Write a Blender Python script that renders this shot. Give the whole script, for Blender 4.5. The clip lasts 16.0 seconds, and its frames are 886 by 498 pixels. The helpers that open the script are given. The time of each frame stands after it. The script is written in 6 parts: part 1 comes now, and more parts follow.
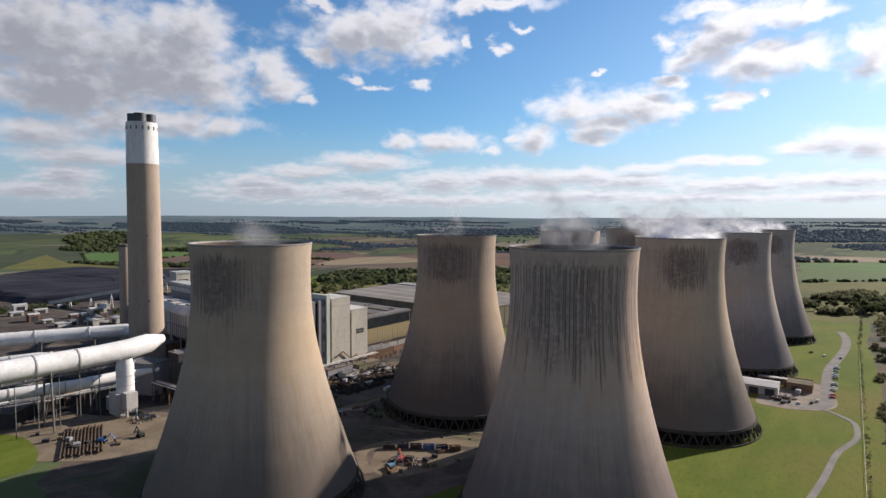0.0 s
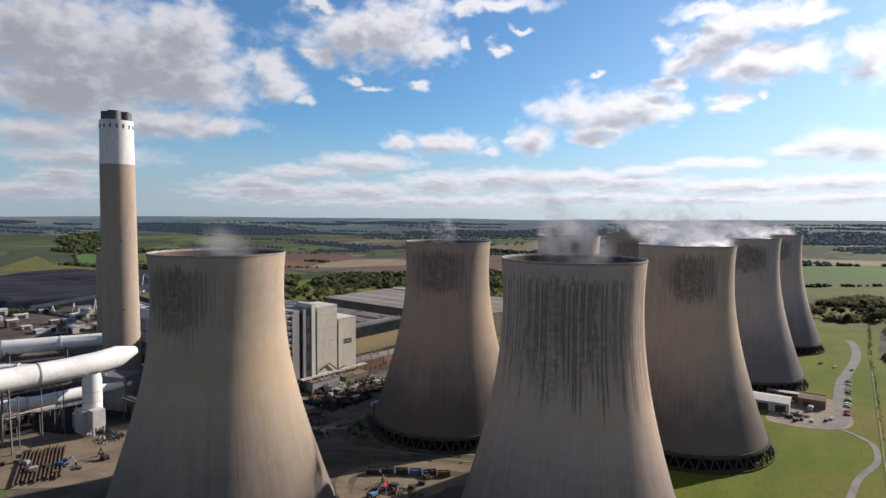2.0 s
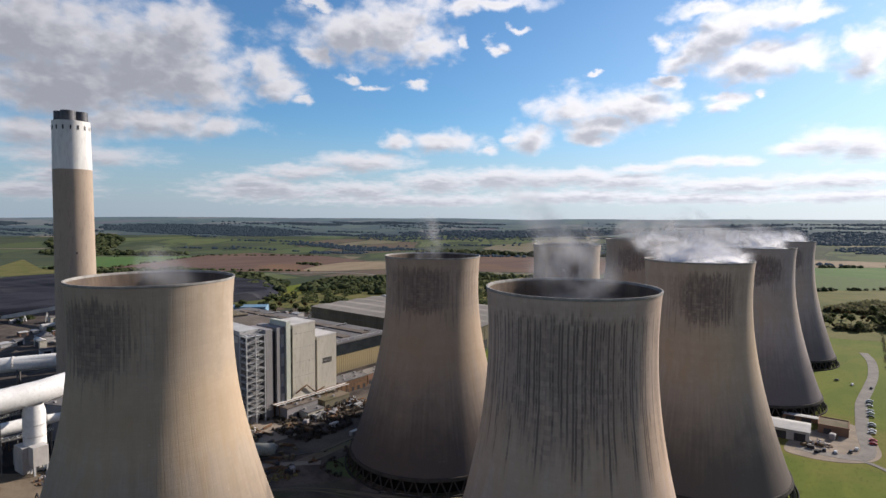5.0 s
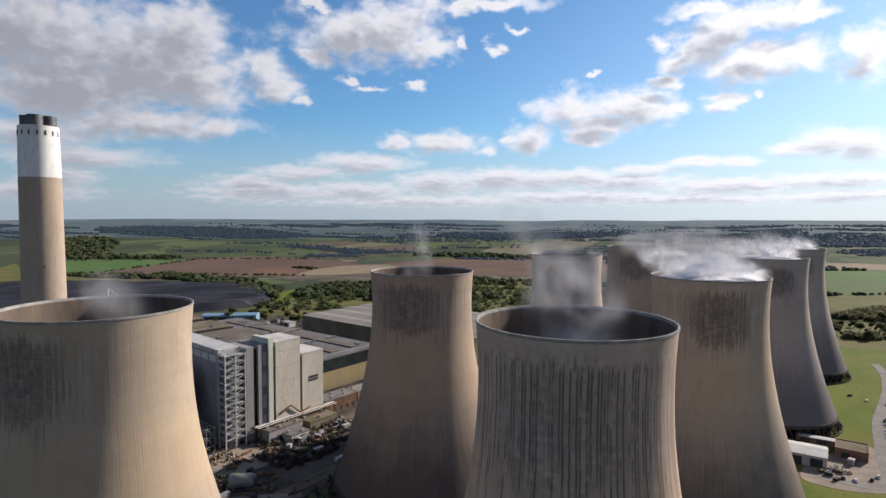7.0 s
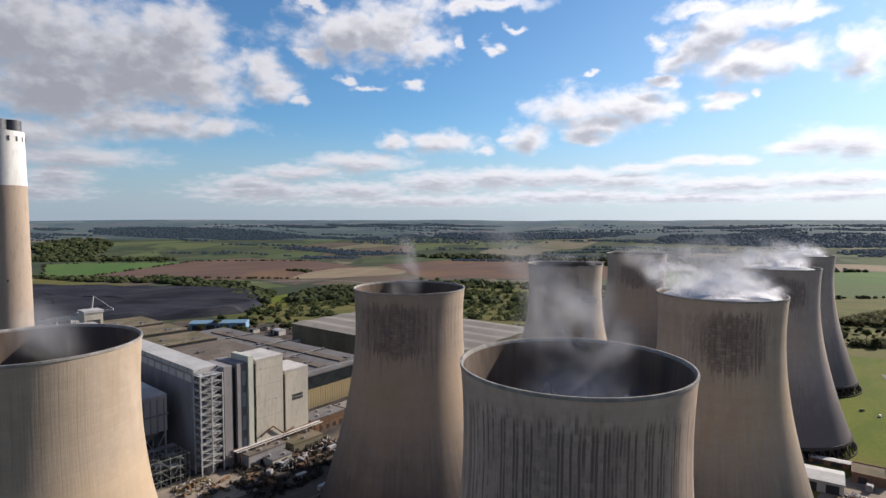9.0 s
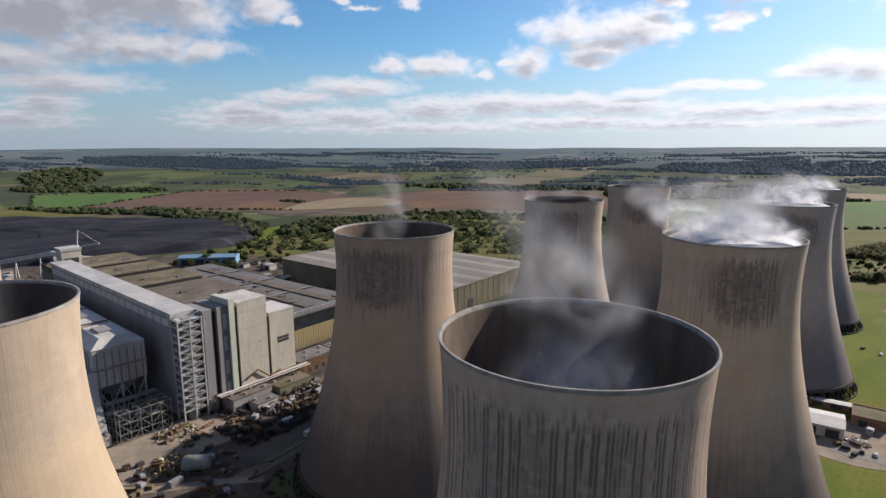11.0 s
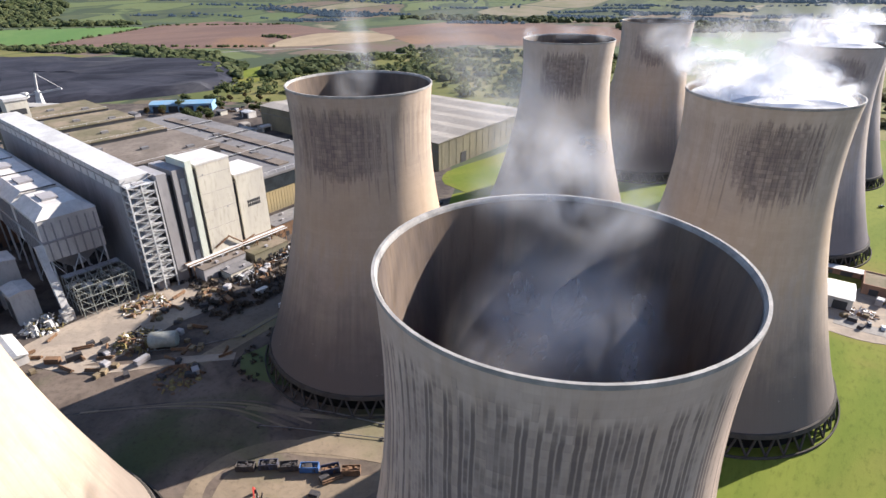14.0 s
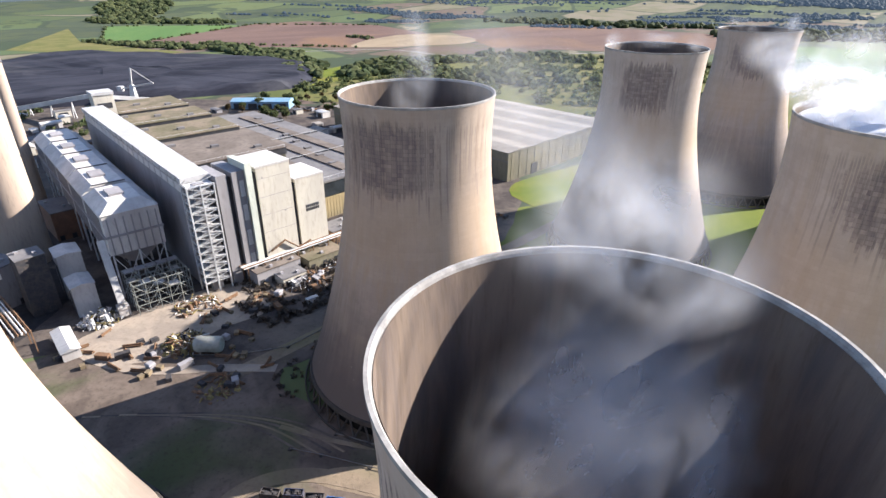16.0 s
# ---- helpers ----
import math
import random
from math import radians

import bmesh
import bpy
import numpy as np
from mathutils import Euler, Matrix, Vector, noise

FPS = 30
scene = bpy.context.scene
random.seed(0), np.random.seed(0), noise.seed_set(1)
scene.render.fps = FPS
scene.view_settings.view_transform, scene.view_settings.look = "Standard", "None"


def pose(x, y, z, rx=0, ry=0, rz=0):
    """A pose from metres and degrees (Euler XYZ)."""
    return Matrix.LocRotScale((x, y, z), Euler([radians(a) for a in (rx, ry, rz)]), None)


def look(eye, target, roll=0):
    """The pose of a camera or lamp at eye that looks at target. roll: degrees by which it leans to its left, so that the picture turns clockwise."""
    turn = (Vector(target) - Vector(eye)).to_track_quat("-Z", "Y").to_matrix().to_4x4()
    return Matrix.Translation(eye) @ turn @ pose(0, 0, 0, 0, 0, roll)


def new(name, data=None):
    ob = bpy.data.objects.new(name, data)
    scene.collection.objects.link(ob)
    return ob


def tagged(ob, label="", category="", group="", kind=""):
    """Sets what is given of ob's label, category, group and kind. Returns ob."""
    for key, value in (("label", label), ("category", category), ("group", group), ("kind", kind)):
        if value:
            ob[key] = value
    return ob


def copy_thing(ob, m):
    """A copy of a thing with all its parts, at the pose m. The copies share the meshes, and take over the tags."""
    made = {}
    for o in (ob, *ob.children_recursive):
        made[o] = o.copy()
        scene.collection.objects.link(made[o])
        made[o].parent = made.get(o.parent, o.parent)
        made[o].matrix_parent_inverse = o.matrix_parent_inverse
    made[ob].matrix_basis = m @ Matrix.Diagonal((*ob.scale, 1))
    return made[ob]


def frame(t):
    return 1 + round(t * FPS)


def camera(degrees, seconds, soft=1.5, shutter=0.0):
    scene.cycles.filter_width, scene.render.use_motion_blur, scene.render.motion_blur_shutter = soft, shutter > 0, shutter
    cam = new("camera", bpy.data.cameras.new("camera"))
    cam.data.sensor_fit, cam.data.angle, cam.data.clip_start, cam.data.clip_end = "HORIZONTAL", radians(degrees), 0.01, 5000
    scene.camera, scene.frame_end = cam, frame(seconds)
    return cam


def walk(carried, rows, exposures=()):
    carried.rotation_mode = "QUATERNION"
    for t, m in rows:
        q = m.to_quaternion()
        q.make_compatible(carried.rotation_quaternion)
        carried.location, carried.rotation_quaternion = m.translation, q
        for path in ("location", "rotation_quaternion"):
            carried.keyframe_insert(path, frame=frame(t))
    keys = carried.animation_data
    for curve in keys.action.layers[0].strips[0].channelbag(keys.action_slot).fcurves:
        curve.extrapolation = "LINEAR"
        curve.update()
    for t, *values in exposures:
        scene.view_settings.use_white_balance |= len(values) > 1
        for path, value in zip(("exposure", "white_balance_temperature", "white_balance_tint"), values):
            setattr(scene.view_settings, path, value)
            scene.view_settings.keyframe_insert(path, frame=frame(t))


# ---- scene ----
cam = camera(75.90, 16.0, soft=1.5)
PATH = [
    (0.0, pose(77.86, 17.69, 126.06, 86.70, -0.27, 14.24)),
    (0.5, pose(77.73, 23.34, 126.89, 86.82, -0.47, 14.19)),
    (1.0, pose(77.51, 29.45, 127.51, 86.87, -0.46, 14.19)),
    (1.5, pose(77.17, 35.83, 127.93, 86.85, -0.35, 14.15)),
    (2.0, pose(76.84, 41.86, 128.54, 86.81, -0.43, 14.11)),
    (2.5, pose(76.51, 47.98, 129.13, 86.76, -0.50, 14.05)),
    (3.0, pose(76.24, 54.21, 129.84, 86.76, -0.49, 14.05)),
    (3.5, pose(76.01, 60.45, 130.80, 86.71, -0.32, 13.98)),
    (4.0, pose(75.91, 66.47, 132.17, 86.73, -0.36, 13.95)),
    (6.5, pose(74.57, 96.09, 139.84, 86.72, -0.20, 13.80)),
    (7.0, pose(74.27, 101.91, 141.24, 86.79, -0.19, 13.80)),
    (7.5, pose(74.05, 107.70, 143.10, 86.78, -0.14, 13.74)),
    (8.0, pose(73.81, 113.42, 145.04, 86.76, -0.14, 13.65)),
    (10.5, pose(72.60, 141.00, 149.09, 86.53, 0.01, 13.64)),
    (11.0, pose(72.34, 147.50, 150.41, 79.52, 0.04, 13.39)),
    (11.5, pose(72.19, 155.17, 152.00, 71.20, 0.13, 13.21)),
    (12.0, pose(72.29, 161.16, 152.40, 63.83, 0.16, 13.30)),
    (12.5, pose(72.64, 167.13, 151.80, 63.10, 0.12, 13.42)),
    (13.0, pose(72.76, 172.96, 151.07, 63.60, 0.22, 13.45)),
    (13.5, pose(72.83, 178.63, 151.00, 63.60, 0.22, 13.47)),
    (14.0, pose(72.94, 184.42, 150.82, 63.62, 0.27, 13.44)),
    (14.5, pose(73.16, 189.85, 150.79, 63.66, 0.24, 13.48)),
    (15.0, pose(73.08, 195.46, 150.35, 63.70, 0.29, 14.58)),
    (15.5, pose(73.14, 200.29, 150.20, 63.79, 0.14, 18.09)),
    (16.0, pose(73.30, 204.66, 150.19, 63.85, 0.03, 21.41)),
]
EXPOSURES = [(0.0, 0.79, 6350, 15), (11.0, 0.79, 6350, 15), (11.5, 0.85, 6350, 15), (12.0, 1.1, 6300, 15), (12.5, 1.38, 6250, 15), (13.0, 1.70, 6200, 15), (14.0, 1.92, 6150, 15), (16.0, 2.12, 6050, 15)]
walk(cam, PATH, EXPOSURES)

# ---- sky and sun ----
SUN_AZ, SUN_EL = 43.0, 26.3
scene.cycles.transparent_max_bounces = 24


class Nodes:
    """Short hand for building a node tree."""

    def __init__(self, tree):
        self.t = tree

    def n(self, kind, **inputs):
        node = self.t.nodes.new("ShaderNode" + kind)
        for k, v in inputs.items():
            self.put(node, k, v)
        return node

    def put(self, node, key, v):
        sock = node.inputs[int(key[1:])] if key[0] == "i" and key[1:].isdigit() else node.inputs[key]
        if isinstance(v, bpy.types.NodeSocket):
            self.t.links.new(v, sock)
        else:
            sock.default_value = v

    def m(self, op, a, b=0.0, c=0.0, clamp=False):
        node = self.t.nodes.new("ShaderNodeMath")
        node.operation, node.use_clamp = op, clamp
        for i, v in enumerate((a, b, c)):
            self.put(node, "i%d" % i, v)
        return node.outputs[0]

    def vm(self, op, a, b=(0, 0, 0)):
        node = self.t.nodes.new("ShaderNodeVectorMath")
        node.operation = op
        self.put(node, "i0", a)
        self.put(node, "i1", b)
        return node.outputs["Value"] if op in ("LENGTH", "DOT_PRODUCT") else node.outputs[0]

    def mix(self, f, a, b, blend="MIX"):
        node = self.t.nodes.new("ShaderNodeMix")
        node.data_type, node.blend_type = "RGBA", blend
        self.put(node, "i0", f)
        for i, v in ((6, a), (7, b)):
            self.put(node, "i%d" % i, (*v, 1) if isinstance(v, tuple) and len(v) == 3 else v)
        return node.outputs[2]

    def noise(self, vec, scale, detail=4.0, rough=0.55, dist=0.0):
        node = self.n("TexNoise", Vector=vec, Scale=scale, Detail=detail, Roughness=rough, Distortion=dist)
        return node.outputs[0]

    def ramp(self, x, lo, hi, smooth=True):
        node = self.t.nodes.new("ShaderNodeMapRange")
        node.interpolation_type = "SMOOTHSTEP" if smooth else "LINEAR"
        for k, v in (("i0", x), ("i1", lo), ("i2", hi)):
            self.put(node, k, v)
        return node.outputs[0]


# cumulus: azimuth from +y, elevation, half width, half height in degrees
CLOUD_BANK = [
    (-49.5, 14.3, 9.7, 4.9), (-41.9, 13.2, 8.4, 4.6), (-47.3, 10.7, 9.4, 3.4), (-38.0, 15.9, 3.8, 3.1), (-37.6, 12.2, 5.7, 3.1), (-31.4, 14.1, 2.4, 2.0), (-29.9, 12.3, 2.6, 1.3), (-28.0, 11.0, 1.1, 0.6),
    (-35.7, 8.1, 2.6, 1.0), (-42.0, 8.2, 8.8, 1.4), (-49.0, 6.7, 4.2, 1.5), (-46.3, 5.0, 6.1, 1.0), (-47.9, 3.3, 2.8, 1.0), (-49.9, 2.1, 4.9, 0.8)]
CLOUD_HIGH = [
    (-22.3, 17.0, 5.8, 2.3), (-17.9, 18.0, 4.3, 2.9), (-15.1, 16.2, 2.7, 1.4), (-10.7, 20.0, 6.6, 0.8), (-26.0, 15.2, 1.6, 1.0), (-26.6, 19.7, 1.6, 0.5),
    (-23.4, 13.3, 1.1, 0.4), (-21.0, 12.5, 1.8, 0.4), (-16.1, 12.6, 0.9, 0.6), (-12.0, 16.5, 0.8, 0.8), (-8.4, 16.1, 0.9, 0.7), (-6.9, 17.8, 1.0, 0.3)]
CLOUD_HEAPS = [
    (-1.5, 10.6, 3.4, 1.7), (3.7, 10.2, 5.4, 1.8), (1.2, 8.7, 3.0, 1.4), (7.5, 10.1, 2.1, 0.9), (0.5, 7.5, 1.9, 0.6), (0.4, 13.4, 0.9, 0.3), (-5.5, 7.8, 2.5, 1.3), (-7.5, 7.7, 1.1, 0.5),
    (-13.7, 7.4, 4.2, 1.1), (-9.4, 6.6, 1.1, 0.5), (-18.2, 7.4, 1.8, 0.6), (-21.8, 5.3, 5.2, 0.9), (-27.8, 4.3, 4.5, 0.7), (-32.5, 3.4, 3.6, 0.8), (-31.0, 2.4, 6.8, 1.1)]
CLOUD_LOW = [
    (-14.5, 3.3, 4.5, 1.2), (-8.6, 3.7, 5.0, 1.2), (-4.4, 3.7, 3.3, 0.9), (-22.4, 2.5, 5.0, 1.0), (-1.1, 4.0, 5.3, 0.8), (3.6, 3.4, 6.2, 0.9), (-15.6, 1.6, 12.2, 0.6), (-1.1, 2.0, 9.6, 0.7),
    (5.6, 4.6, 3.0, 0.4), (10.2, 5.1, 2.9, 0.6), (13.4, 5.0, 1.8, 0.5), (20.3, 3.2, 5.8, 0.8), (12.8, 2.9, 6.7, 0.7), (9.1, 1.8, 10.5, 0.6), (21.1, 1.8, 5.3, 0.5)]
CLOUD_BRIGHT = [
    (12.0, 15.9, 3.2, 2.3), (10.2, 14.7, 2.7, 1.8), (16.4, 13.5, 3.7, 1.6), (13.9, 17.0, 4.1, 1.2), (10.3, 18.2, 3.0, 0.8), (17.8, 16.7, 2.4, 0.7), (7.3, 15.8, 1.2, 0.8), (8.7, 13.6, 1.7, 1.0),
    (13.8, 13.0, 3.1, 1.3), (7.4, 12.4, 1.5, 0.5), (22.2, 13.1, 1.8, 2.3), (12.7, 10.7, 1.9, 0.8), (11.8, 9.8, 1.2, 0.6), (15.4, 10.5, 0.6, 0.4), (20.6, 6.3, 2.8, 1.3), (18.2, 5.8, 2.6, 0.6), (22.4, 5.8, 2.2, 1.2)]
CLOUDS = CLOUD_BANK + CLOUD_HIGH + CLOUD_HEAPS + CLOUD_LOW + CLOUD_BRIGHT


def make_sky():
    w = bpy.data.worlds.new("sky")
    scene.world = w
    w.use_nodes = True
    k = Nodes(w.node_tree)
    bg = w.node_tree.nodes["Background"]
    sky = k.n("TexSky")
    sky.sky_type, sky.sun_disc = "NISHITA", False
    sky.sun_elevation, sky.sun_rotation = radians(SUN_EL), radians(SUN_AZ)
    sky.air_density, sky.dust_density, sky.ozone_density, sky.altitude = 1.0, 0.6, 1.5, 100
    d = k.n("TexCoord").outputs["Generated"]
    sep = k.n("SeparateXYZ", Vector=d)
    az = k.m("MULTIPLY", k.m("ARCTAN2", sep.outputs[0], sep.outputs[1]), 57.2958)
    el = k.m("MULTIPLY", k.m("ARCSINE", sep.outputs[2]), 57.2958)
    near = k.ramp(el, 1.0, 13.0, False)
    beyond = k.m("MAXIMUM", k.ramp(k.m("ABSOLUTE", k.m("ADD", az, 14.0)), 44, 58), k.ramp(el, 23, 32))

    def density(up, side, fine):
        """How thick the cloud is along a way; up and side shift it towards the sun."""
        a2 = k.m("ADD", az, k.m("MULTIPLY", near, side))
        e2 = k.m("ADD", el, k.m("ADD", 0.25 * up, k.m("MULTIPLY", near, up)))
        flat = k.n("CombineXYZ", X=k.m("MULTIPLY", a2, 0.13), Y=k.m("MULTIPLY", e2, 0.19), Z=3.0).outputs[0]
        n1 = k.n("TexNoise", Vector=flat, Scale=2.2, Detail=fine, Roughness=0.55, Distortion=0.2)
        low_grain = k.n("CombineXYZ", X=k.m("MULTIPLY", a2, 0.20), Y=k.m("MULTIPLY", e2, 0.75), Z=8.0).outputs[0]
        soft = k.ramp(el, 2.0, 8.0)
        n2 = k.m("ADD", k.m("MULTIPLY", k.noise(flat, 4.2, fine + 2, 0.52, 0.15), soft), k.m("MULTIPLY", k.noise(low_grain, 4.0, fine + 1, 0.56, 0.2), k.m("SUBTRACT", 1.0, soft)))
        size = k.m("ADD", 0.22, k.m("MULTIPLY", near, 0.9))
        wob = k.vm("MULTIPLY", k.vm("SUBTRACT", n1.outputs["Color"], (0.5, 0.5, 0.5)), (5.0, 3.2, 0))
        wob = k.vm("MULTIPLY", wob, k.n("CombineXYZ", X=size, Y=size).outputs[0])
        ae = k.vm("ADD", k.n("CombineXYZ", X=a2, Y=e2).outputs[0], wob)
        field = -1.0
        for a, e, ra, re in CLOUDS:
            r = k.vm("LENGTH", k.vm("MULTIPLY", k.vm("SUBTRACT", ae, (a, e, 0)), (0.84 / ra, 0.84 / re, 0)))
            field = k.m("MAXIMUM", field, k.m("SUBTRACT", 1.0, r))
        wide = k.m("ADD", k.m("MULTIPLY", k.m("SUBTRACT", k.noise(d, 2.6, 8, 0.6, 0.4), 0.48), 4.0), k.m("MULTIPLY", k.m("SUBTRACT", beyond, 1.0), 4.0))
        field = k.m("MAXIMUM", k.m("MAXIMUM", field, -0.6), wide)
        return k.m("ADD", field, k.m("MULTIPLY", k.m("SUBTRACT", n2, 0.5), 1.30))

    dens = density(0.0, 0.0, 6.0)
    lit = density(1.3, 1.2, 1.5)
    cover = k.ramp(dens, -0.20, 0.72)
    grey = k.m("ADD", k.m("MULTIPLY", k.ramp(lit, 0.05, 0.95), 0.85), k.m("MULTIPLY", k.ramp(dens, 0.25, 1.1), 0.25))
    bright = k.ramp(az, -60, 30)
    base = k.mix(bright, (0.32, 0.34, 0.375), (0.53, 0.56, 0.61))
    top = k.mix(bright, (0.62, 0.63, 0.65), (1.10, 1.10, 1.10))
    # overhead and behind, out of view: darker clouds added to dim the fill light
    base, top = k.mix(beyond, base, (0.150, 0.142, 0.152)), k.mix(beyond, top, (0.355, 0.332, 0.345))
    cloud = k.mix(grey, top, base)
    blue = k.vm("MULTIPLY", sky.outputs[0], (0.058, 0.094, 0.117))
    haze = k.ramp(el, 10.0, -1.0)
    blue = k.mix(k.m("MULTIPLY", haze, 0.8), blue, k.mix(bright, (0.36, 0.43, 0.51), (0.64, 0.72, 0.81)))
    glare = k.m("MULTIPLY", k.ramp(az, -20, 45), k.ramp(el, 30, 4))
    blue = k.mix(k.m("MULTIPLY", glare, 0.45), blue, (0.85, 0.89, 0.94))
    cloud = k.mix(k.m("MULTIPLY", haze, 0.45), cloud, k.mix(bright, (0.46, 0.50, 0.55), (0.80, 0.84, 0.89)))
    k.put(bg, "Color", k.mix(cover, blue, cloud))
    bg.inputs["Strength"].default_value = 0.60


make_sky()
sun = new("sun", bpy.data.lights.new("sun", "SUN"))
sun.data.energy, sun.data.angle, sun.data.color = 4.7, radians(0.53), (1.0, 0.912, 0.765)
sun.matrix_world = look((400 * math.sin(radians(SUN_AZ)), 400 * math.cos(radians(SUN_AZ)), 400 * math.tan(radians(SUN_EL))), (0, 0, 0))

# ---- materials ----
def start(name):
    m = bpy.data.materials.new(name)
    m.use_nodes = True
    k = Nodes(m.node_tree)
    return m, k, m.node_tree.nodes["Principled BSDF"]


def finish(k, bsdf, color, rough, height=None, bump=0.3, dist=0.5):
    if not isinstance(rough, bpy.types.NodeSocket) and rough > 0.7:
        bsdf.inputs["Specular IOR Level"].default_value = 0.05
    k.put(bsdf, "Base Color", color)
    k.put(bsdf, "Roughness", rough)
    if height is not None:
        k.put(bsdf, "Normal", k.n("Bump", Strength=bump, Distance=dist, Height=height).outputs[0])


def worn(name, col, col2=None, rough=0.8, big=0.12, fine=1.6, bump=0.25, dist=0.2, metal=0.0, streak=0.0, rnd=0.0):
    """Paint, metal, concrete or soil with stains at two scales; streak: how far rain marks pull them down."""
    m, k, b = start(name)
    p = k.n("TexCoord").outputs["Object"]
    q = k.vm("MULTIPLY", p, (1, 1, 1 - 0.92 * streak)) if streak else p
    n1, n2 = k.noise(q, big, 5, 0.6, 0.4), k.noise(q, fine, 5, 0.65)
    dark = tuple(c * 0.55 for c in col)
    c = k.mix(k.ramp(n1, 0.35, 0.68), col, col2 or dark)
    c = k.mix(k.m("MULTIPLY", k.ramp(n2, 0.48, 0.75), 0.6), c, dark)
    if rnd:
        r = k.n("ObjectInfo").outputs["Random"]
        c = k.mix(k.m("MULTIPLY", r, rnd), c, tuple(x * 0.35 for x in col))
    b.inputs["Metallic"].default_value = metal
    b.inputs["Specular IOR Level"].default_value = 0.08 if rough > 0.75 else 0.4
    finish(k, b, c, k.m("ADD", rough - 0.1, k.m("MULTIPLY", n2, 0.2)), n2, bump, dist)
    return m


def tower_concrete(name, base, patch_shape, streaks, foot_dark_part, seed):
    """Cast concrete in lifts and panels, rain-streaked, with a dark weathered patch on the windward side under the rim."""
    m, k, b = start(name)
    p = k.n("TexCoord").outputs["Object"]
    s = k.n("SeparateXYZ", Vector=p)
    x, y, z = s.outputs[0], s.outputs[1], s.outputs[2]
    ang = k.m("ARCTAN2", y, x)
    off = k.vm("ADD", p, (seed * 37.0, seed * 11.0, 0))
    arc = k.m("ADD", k.m("MULTIPLY", ang, 26.0), seed * 71.0)
    run = k.n("CombineXYZ", X=arc, Y=k.m("MULTIPLY", z, 0.07), Z=seed * 3.0).outputs[0]
    fine = k.noise(run, 1.1, 4, 0.62)
    blot = k.noise(off, 0.06, 5, 0.6, 0.5)
    grain = k.noise(off, 0.9, 6, 0.7)
    wide = k.noise(k.vm("MULTIPLY", off, (0.30, 0.30, 0.03)), 1.0, 4, 0.6)

    def rnd(a, c):
        return k.n("TexWhiteNoise", Vector=k.n("CombineXYZ", X=a, Y=c, Z=seed * 5.0 + 1.0).outputs[0]).outputs["Value"]

    # cast panels and lifts, each a little different
    row, col = k.m("DIVIDE", z, 1.3), k.m("DIVIDE", arc, 1.9)
    cell = rnd(k.m("FLOOR", col), k.m("FLOOR", row))
    band = rnd(k.m("FLOOR", k.m("DIVIDE", z, 2.6)), 40.0)
    lift = k.ramp(k.m("FRACT", row), 0.0, 0.16, False)
    rib = k.ramp(k.m("FRACT", col), 0.0, 0.12, False)
    grid = k.m("MINIMUM", lift, rib)
    # run-off columns: every drain line is a stripe with a shade, a break and an end of its own
    lane = k.m("DIVIDE", k.m("ADD", arc, k.m("MULTIPLY", k.m("SUBTRACT", blot, 0.5), 1.2)), 0.78)
    lane_id, lane_at = k.m("FLOOR", lane), k.m("FRACT", lane)
    column, ends = rnd(lane_id, 3.0), rnd(lane_id, 9.0)
    broken = k.noise(k.n("CombineXYZ", X=k.m("MULTIPLY", lane_id, 7.31), Y=k.m("MULTIPLY", z, 0.12), Z=seed * 2.0).outputs[0], 1.0, 4, 0.65)
    across = k.m("MULTIPLY", k.ramp(lane_at, 0.0, 0.22), k.ramp(lane_at, 1.0, 0.70))
    stripe = k.m("MULTIPLY", across, k.ramp(k.m("ADD", k.m("MULTIPLY", column, 0.45), k.m("MULTIPLY", broken, 0.9)), 0.54, 0.80))
    wpat, zpat, hpat = patch_shape
    away = k.m("ABSOLUTE", k.m("ADD", ang, radians(93)))
    reach = k.m("ADD", z, k.m("MULTIPLY", k.m("SUBTRACT", ends, 0.5), 24.0))
    tops = k.ramp(k.m("ADD", z, k.m("MULTIPLY", column, 4.0)), 112.4, 109.6)
    low = zpat - hpat
    spread = k.m("ADD", 0.16 if streaks < 0.5 else 0.62, k.m("MULTIPLY", k.ramp(away, wpat * 2.0, wpat * 0.9), 0.84 if streaks < 0.5 else 0.38))
    strk = k.m("MULTIPLY", k.m("MULTIPLY", stripe, spread), k.m("MULTIPLY", k.m("MULTIPLY", k.ramp(reach, low - 2, low + 9), tops), streaks))
    # the soot patch: blunt top, rounded foot, ragged along the drain lines
    du, dz = k.m("DIVIDE", away, wpat), k.m("DIVIDE", k.m("SUBTRACT", z, zpat), hpat)
    rim_noise = k.m("ADD", k.m("MULTIPLY", k.m("SUBTRACT", blot, 0.5), 3.0), k.m("ADD", k.m("MULTIPLY", k.m("SUBTRACT", column, 0.5), 1.2), k.m("ADD", k.m("MULTIPLY", k.m("SUBTRACT", cell, 0.5), 0.5), k.m("MULTIPLY", k.m("SUBTRACT", fine, 0.5), 1.6))))
    shape = k.m("ADD", k.m("ADD", k.m("POWER", du, 2.4), k.m("POWER", k.m("ABSOLUTE", dz), 3.0)), rim_noise)
    patch = k.m("MULTIPLY", k.ramp(shape, 1.30, 0.40), tops)
    depth = k.m("ADD", 0.31 if streaks <= 0.5 else 0.06, k.m("ADD", k.m("MULTIPLY", cell, 0.30), k.m("MULTIPLY", k.ramp(fine, 0.35, 0.65), 0.22)))
    c = k.mix(k.ramp(blot, 0.3, 0.7), base, tuple(v * f for v, f in zip(base, (0.84, 0.83, 0.82))))
